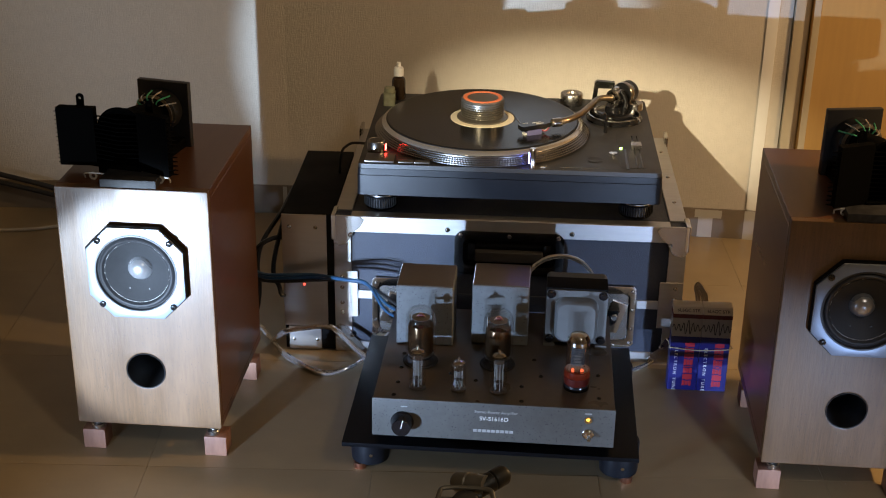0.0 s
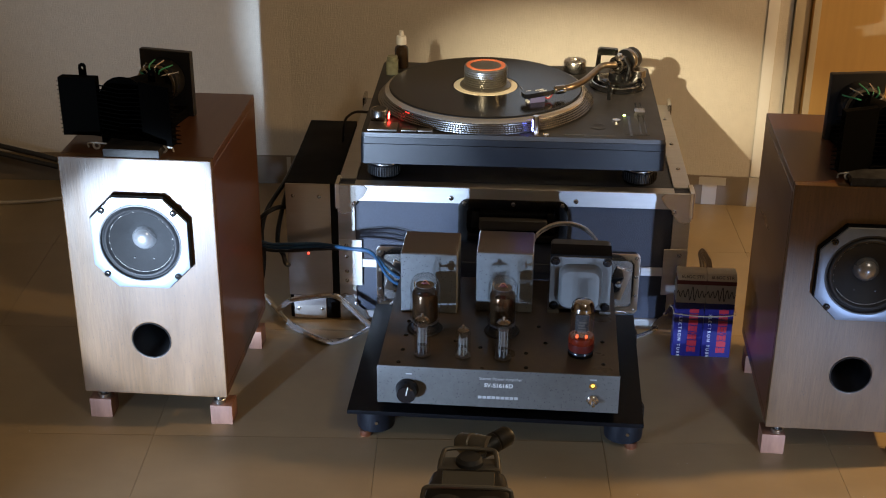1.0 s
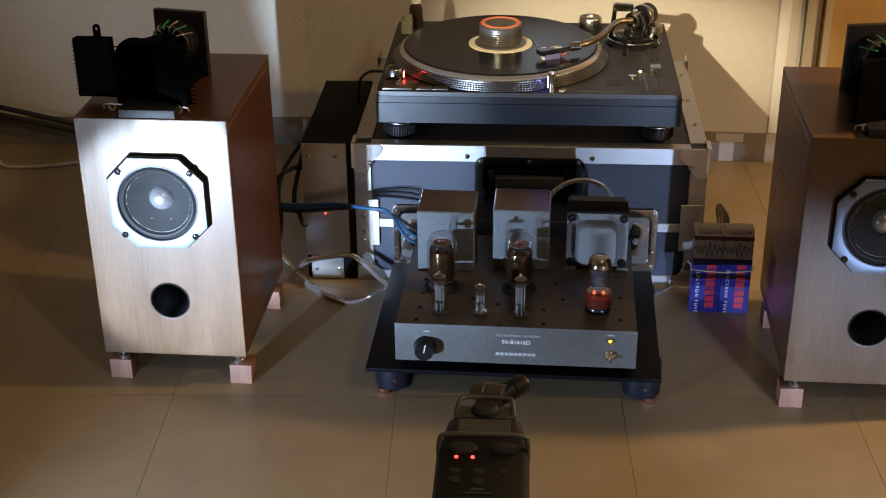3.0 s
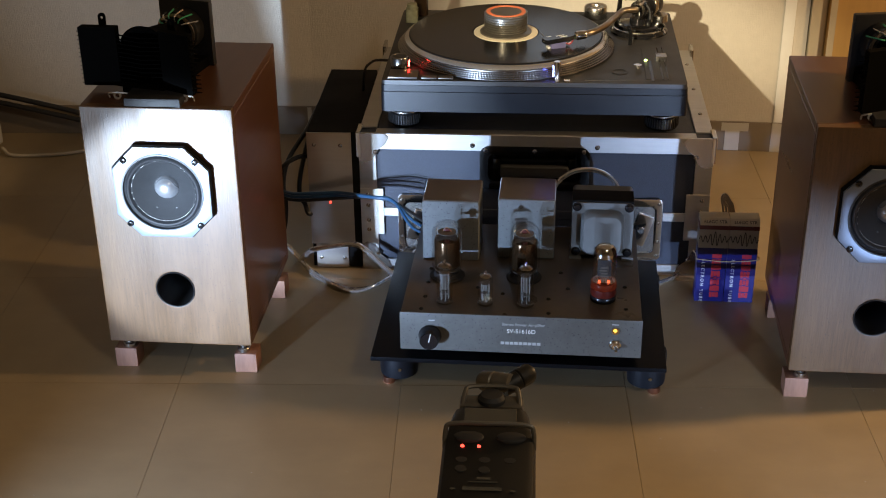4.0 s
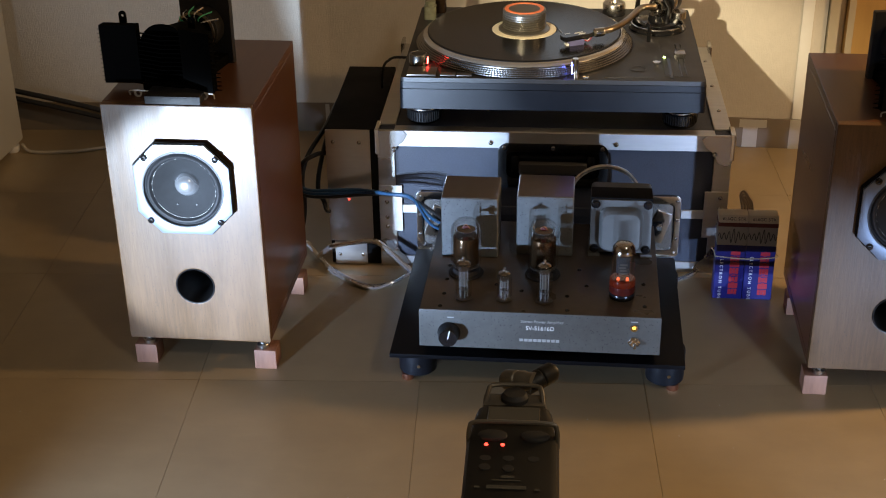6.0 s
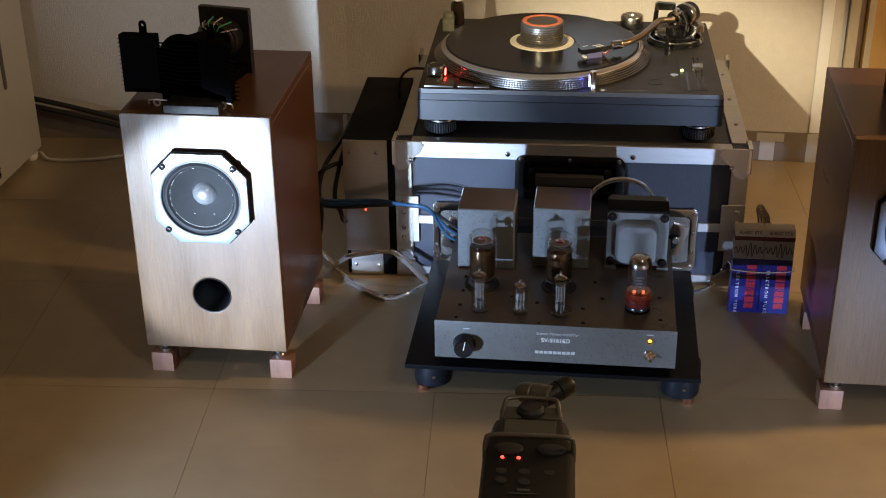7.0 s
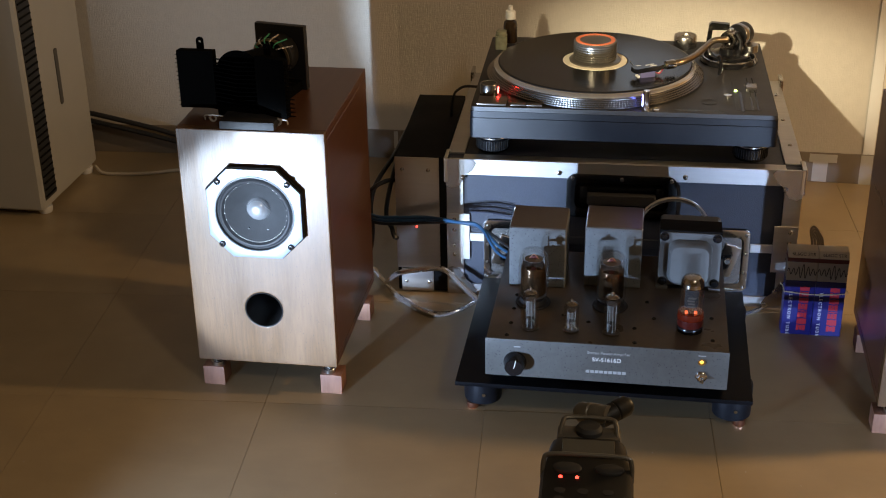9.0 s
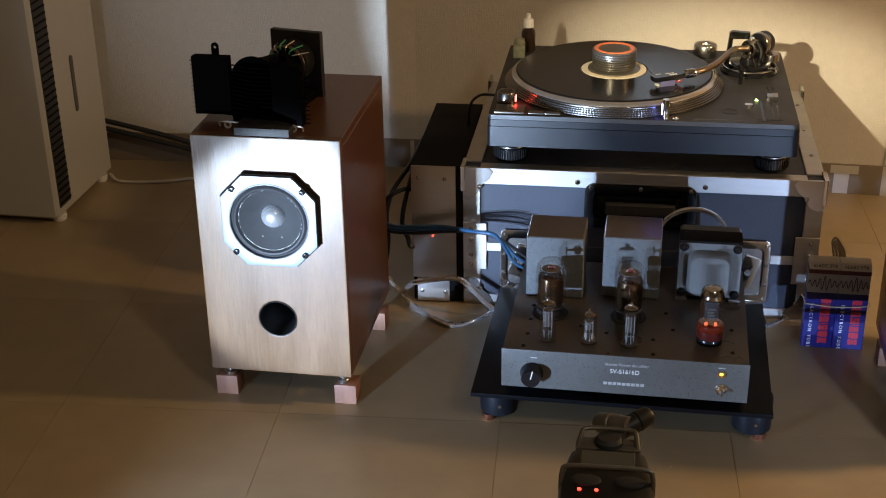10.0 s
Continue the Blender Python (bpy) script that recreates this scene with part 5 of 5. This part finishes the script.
BX = pose(0.347, 1.8265, 0, 0, 0, -3.3)
carton(BX @ pose(0.0217, 0, 0))
carton(BX @ pose(0.0653, 0, 0))
bn = part("rubber_band", tube([(-0.0012, -0.0014, 0.072), (0.043, -0.0018, 0.069), (0.0882, -0.0014, 0.073), (0.0884, 0.014, 0.073), (0.0882, 0.0284, 0.073), (0.043, 0.0288, 0.073), (-0.0012, 0.0284, 0.073), (-0.0016, 0.014, 0.073), (-0.0012, -0.0014, 0.072)], 0.0008, 6, 5), "band")
bn.matrix_basis = BX
tagged(bn, "tan rubber band round the two cartons", "rubber band")
strands = None
for k in range(3):
    o = 0.0022 * k
    strands = tube([(0.050 + o, 0.062, 0.004), (0.046 + o, 0.056, 0.08), (0.038 + 2 * o, 0.050, 0.130), (0.034 + o, 0.047, 0.150 - o), (0.038 + o, 0.046, 0.158 - 2 * o), (0.046 - o, 0.047, 0.148), (0.054 - o, 0.049, 0.128), (0.058 + o, 0.058, 0.06), (0.056 + o, 0.062, 0.004)], 0.0018, 6, 6, bm=strands)
tw = part("cord_loop", strands, "cream_cable")
tw.matrix_basis = BX
tagged(tw, "pale looped cord behind the cartons", "cord")

# ---- recorder on its stand ----
RC = pose(0.033, 0.697, 0.524, -4, 0, -2)


def recorder(m):
    r = thing("sound_recorder", m, "dark handheld sound recorder with two red lamps", "recorder")
    body = bmesh.new()
    rows = []
    for y, w, zt in ((-0.095, 0.0265, -0.001), (-0.088, 0.0285, 0.0), (-0.03, 0.0285, 0.002), (0.006, 0.0285, 0.004), (0.016, 0.0275, 0.007), (0.043, 0.0240, 0.007), (0.048, 0.0220, 0.005)):
        zb = -0.034
        rows.append([body.verts.new((x, y, z)) for x, z in ((-w, zb + 0.006), (-w, zt - 0.006), (-w + 0.002, zt - 0.002), (-w + 0.006, zt), (w - 0.006, zt), (w - 0.002, zt - 0.002), (w, zt - 0.006), (w, zb + 0.006), (w - 0.006, zb), (-w + 0.006, zb))])
    for a, b in zip(rows, rows[1:]):
        for k in range(10):
            body.faces.new((a[k], a[(k + 1) % 10], b[(k + 1) % 10], b[k]))
    body.faces.new(rows[0])
    body.faces.new(rows[-1])
    bo = part("body", body, "grey_plastic", r, "dark grey plastic body")
    part("display", box(-0.0165, 0.0165, 0.021, 0.041, 0.0071, 0.0080, 0.0005, 1), "screen", bo, "small grey display")
    part("guard_bar", tube([(-0.0275, 0.012, -0.004), (-0.0270, 0.013, 0.008), (-0.0230, 0.014, 0.0120), (0.0, 0.014, 0.0126), (0.0230, 0.014, 0.0120), (0.0270, 0.013, 0.008), (0.0275, 0.012, -0.004)], 0.0015, 8, 6), "putty", bo, "grey metal guard bar")
    for x in (-0.0125, 0.0135):
        part("gain_dial", lathe([(0, 0), (0.0058, 0), (0.0060, 0.001), (0.0056, 0.0020), (0.0046, 0.0026), (0, 0.0026)], 28, m=Matrix.Diagonal((1.55, 1, 1, 1))), "rubber", bo, "", pose(x, 0.0105, 0.0040))
    for x in (-0.016, -0.006):
        part("lamp", lathe([(0, 0.0), (0.0013, 0), (0.0010, 0.0008), (0, 0.0010)], 14), "led_red", bo, "glowing red record lamp", pose(x, 0.0015, 0.0037))
    for x, y in ((-0.016, -0.012), (-0.002, -0.012), (0.013, -0.012), (-0.016, -0.022), (-0.002, -0.023)):
        part("button", lathe([(0, 0), (0.0036, 0), (0.0034, 0.0007), (0, 0.0009)], 18), "rubber", bo, "", pose(x, y, 0.0024))
    for x0, x1, y0, y1 in ((-0.006, 0.002, -0.0385, -0.0360), (-0.011, 0.006, -0.0415, -0.0405), (-0.014, 0.009, -0.0500, -0.0465), (-0.021, -0.018, -0.0498, -0.0478), (0.014, 0.017, -0.0510, -0.0490)):
        part("mark", box(x0, x1, y0 + 0.006, y1 + 0.006, 0.0019, 0.0023), "screen", bo, smooth=False)
    # capsule module with its bail
    cp = part("capsule_base", box(-0.0205, 0.0205, 0.0482, 0.0640, -0.022, 0.0050, 0.003), "putty", r, "grey metal capsule base")
    part("bail", tube([(-0.0185, 0.051, 0.003), (-0.0170, 0.060, 0.009), (-0.0140, 0.064, 0.0105), (0.0, 0.065, 0.0108), (0.0140, 0.064, 0.0105), (0.0170, 0.060, 0.009), (0.0185, 0.051, 0.003)], 0.0016, 8, 6), "putty", cp)
    part("capsule_dome", lathe([(0, 0), (0.0088, 0), (0.0088, 0.0025), (0.0070, 0.0050), (0, 0.0058)], 28), "rubber", cp, "", pose(0, 0.056, 0.0050))
    for s in (-1, 1):
        q = pose(0.0095 - 0.003 * s, 0.069, 0.009 - 0.002 * s, -90, 0, 0) @ pose(0, 0, 0, 12 * s, (52 if s > 0 else -60), 0)
        mic = part("microphone", lathe([(0, 0), (0.0062, 0), (0.0062, 0.006), (0.0068, 0.007), (0.0068, 0.012), (0.0060, 0.013), (0.0068, 0.014), (0.0068, 0.022), (0.0055, 0.024), (0, 0.024)], 28),
                   "putty" if s < 0 else "grey_plastic", r, "crossed microphone capsule", q)
        part("grille", lathe([(0, 0.0241), (0.0050, 0.0241), (0.0045, 0.0250), (0, 0.0254)], 20), "black", mic)
    return r


recorder(RC)
st = thing("recorder_stand", pose(0.033, 0.640, 0), "slim black stand that carries the recorder", "stand")
part("column", lathe([(0, 0.05), (0.009, 0.05), (0.009, 0.30), (0.006, 0.305), (0.006, 0.482), (0.012, 0.485), (0.012, 0.4895), (0, 0.4895)], 20), "matt_black", st)
part("hub", lathe([(0, 0.035), (0.018, 0.035), (0.018, 0.055), (0.010, 0.075), (0, 0.075)], 20), "matt_black", st)
for k in range(3):
    a = radians(-90 + 120 * k)
    part("leg", tube([(0.010 * math.cos(a), 0.010 * math.sin(a), 0.050), (0.10 * math.cos(a), 0.10 * math.sin(a), 0.022), (0.17 * math.cos(a), 0.17 * math.sin(a), 0.006)], 0.006, 10, 4), "matt_black", st)

# ---- white appliance by the wall ----
AP = pose(-0.908, 2.166, 0, 0, 0, -4.6)
ap = thing("white_appliance", AP, "tall white floor appliance with a dark side vent", "appliance")
part("body", box(-0.30, 0.0, 0.0, 0.245, 0.012, 0.62, 0.012, 3), "appliance", ap, "white plastic housing")
vs = part("side_vent", box(-0.002, 0.0012, 0.012, 0.058, 0.03, 0.595, 0.001), "vent", ap, "dark slotted vent strip")
for k in range(44):
    part("slat", box(0.0006, 0.0030, 0.014, 0.056, 0.036 + k * 0.0126, 0.0385 + k * 0.0126), "matt_black", vs, smooth=False)
part("grip_slot", prism(rounded(0.012, 0.105, 0.005, 4), 0.0, 0.0014, 0.0004, m=pose(0, 0, 0, 90, 0, 90)), "putty", ap, "grey recessed grip", pose(0.0002, 0.130, 0.225))
for x in (-0.27, -0.012):
    for y in (0.03, 0.215):
        part("castor", lathe([(0, 0), (0.011, 0), (0.013, 0.004), (0.013, 0.0125), (0, 0.0125)], 18), "white", ap, "", pose(x, y, 0))


# ---- cables ----
def cable(name, pts, r, mat, label, n=8):
    ob = part(name, tube(pts, r, n, 8), mat)
    return tagged(ob, label, "cable")


cable("power_cable", [(-0.215, 2.22, 0.150), (-0.232, 2.12, 0.215), (-0.250, 2.00, 0.205), (-0.272, 1.945, 0.180), (-0.281, 1.935, 0.145), (-0.281, 1.945, 0.100), (-0.290, 1.96, 0.050), (-0.315, 2.00, 0.006)],
      0.0036, "black_cable", "black cable curling beside the power supply")
cable("power_cable", [(-0.212, 2.23, 0.160), (-0.225, 2.13, 0.222), (-0.242, 2.02, 0.205), (-0.253, 1.950, 0.165), (-0.257, 1.935, 0.130), (-0.250, 1.935, 0.110), (-0.236, 1.945, 0.092), (-0.20, 2.21, 0.080)],
      0.0036, "black_cable", "black cable curling beside the power supply")
cable("power_cable", [(-0.238, 1.955, 0.180), (-0.252, 1.940, 0.187), (-0.270, 1.930, 0.182), (-0.286, 1.935, 0.165), (-0.300, 1.955, 0.145)], 0.0036, "black_cable", "black cable curling beside the power supply")
for k in range(3):
    o = 0.011 * k
    cable("signal_cable", [(-0.310, 1.95 + o, 0.128 + 0.3 * o), (-0.275, 1.925, 0.122 + o * 0.5), (-0.235, 1.908, 0.128 + o * 0.5), (-0.190, 1.898, 0.136 + o * 0.4), (-0.140, 1.888 - o, 0.142 + o * 0.5), (-0.105, 1.875 - o, 0.139 + o * 0.6),
                           (-0.070, 1.850 - 2 * o, 0.128), (-0.035 + o, 1.828, 0.110)], 0.0026, "black_cable" if k == 0 else "blue_cable", "blue interconnect cable running to the amplifier" if k else "black interconnect cable running to the amplifier")
cable("clear_cable", [(-0.262, 1.930, 0.012), (-0.238, 1.905, 0.043), (-0.205, 1.900, 0.053), (-0.170, 1.898, 0.057), (-0.150, 1.893, 0.047), (-0.118, 1.878, 0.022), (-0.085, 1.86, 0.008)], 0.0044, "clear_cable", "thick clear-sheathed silver cable on the floor")
for k in range(3):
    o = 0.0055 * k
    cable("clear_cable", [(-0.300, 1.975 + o, 0.020), (-0.284, 1.968 - o, 0.018 + 0.4 * o), (-0.266, 1.945 - o, 0.010 + 0.5 * o), (-0.236, 1.893 + 0.5 * o, 0.0042 + 0.3 * o), (-0.194, 1.860 - o, 0.0040 + o * 0.5), (-0.165, 1.850 - 0.6 * o, 0.0040), (-0.132, 1.866 - o, 0.0045 + o * 0.6), (-0.106, 1.892 - o, 0.016), (-0.075, 1.905, 0.045)],
          0.0030, "clear_cable", "clear-sheathed silver loudspeaker cable on the floor")
cable("clear_cable", [(0.118, 1.840, 0.12), (0.132, 1.840, 0.180), (0.154, 1.842, 0.203), (0.185, 1.842, 0.209), (0.214, 1.838, 0.198), (0.230, 1.825, 0.172), (0.234, 1.815, 0.12)], 0.0034, "clear_cable", "clear-sheathed cable arching behind the transformers")
cable("clear_cable", [(0.262, 1.86, 0.004), (0.29, 1.87, 0.0045), (0.33, 1.90, 0.0045), (0.36, 1.96, 0.0045)], 0.0034, "clear_cable", "clear-sheathed cable lying beside the case")
cable("turntable_lead", [(-0.118, 2.06, 0.300), (-0.150, 2.08, 0.290), (-0.166, 2.10, 0.250), (-0.168, 2.15, 0.10), (-0.165, 2.25, 0.004)], 0.0022, "black_cable", "thin black lead behind the record player")
for k in range(2):
    o = 0.016 * k
    cable("wall_cable", [(-1.20, 2.44, 0.14 + o), (-0.95, 2.46, 0.085 + o), (-0.80, 2.462, 0.050 + o), (-0.70, 2.46, 0.026 + o * 0.8), (-0.60, 2.455, 0.010 + o * 0.5), (-0.45, 2.45, 0.0055 + 0.2 * o)], 0.0052, "black_cable", "thick black cable hanging along the wall")
cable("floor_cord", [(-0.885, 2.385, 0.012), (-0.86, 2.37, 0.0035), (-0.78, 2.375, 0.0034), (-0.70, 2.40, 0.0034), (-0.55, 2.41, 0.0034)], 0.0032, "cream_cable", "thin cream cord on the floor")

# ---- floor ----
slab = tagged(part("floor", box(-2.5, 2.7, -3.1, 2.7, -0.06, -0.0022), "joint", smooth=False),
              "beige-brown vinyl tiled floor with fine joints", "floor", kind="structure")
T, gap = 0.3048, 0.0005
tile_bm = prism(rounded(T - gap, T - gap, 0.001, 1), -0.0022, 0.0, 0.0006)
tile_mesh = mesh_of(tile_bm, "tile", "tile")
rng = random.Random(5)
for i in range(-6, 8):
    for j in range(-1, 8):
        x, y = -0.0825 + (i + 0.5) * T, 0.672 + (j - 0.5) * T
        ob = new("tile", tile_mesh)
        ob.parent = slab
        ob.matrix_basis = pose(x, y, rng.uniform(-0.00015, 0.0), 0, 0, 0)
own = None
for x0, x1, y0, y1 in ((-2.5, -0.0825 - 6 * T, -3.1, 2.7), (-0.0825 + 8 * T, 2.7, -3.1, 2.7), (-0.0825 - 6 * T, -0.0825 + 8 * T, -3.1, 0.672 - 2 * T)):
    own = box(x0, x1, y0, y1, -0.0022, -0.0002, bm=own)
tagged(part("outer_tiles", own, "tile", slab, smooth=False), kind="stuff")

# ---- dust on the floor ----
dust = bmesh.new()
dr = random.Random(21)
for k in range(34):
    x, y, r = dr.uniform(-0.85, 0.6), dr.uniform(1.25, 1.62), dr.uniform(0.0004, 0.0009)
    own = lathe([(0, 0.0), (r, 0.0), (r * 0.7, r * 0.6), (0, r * 0.8)], 5)
    own.transform(pose(x, y, 0.0))
    joined(dust, own)
tagged(part("dust_specks", dust, "tape", smooth=False), "scattered pale dust specks on the floor", "dust", kind="stuff")
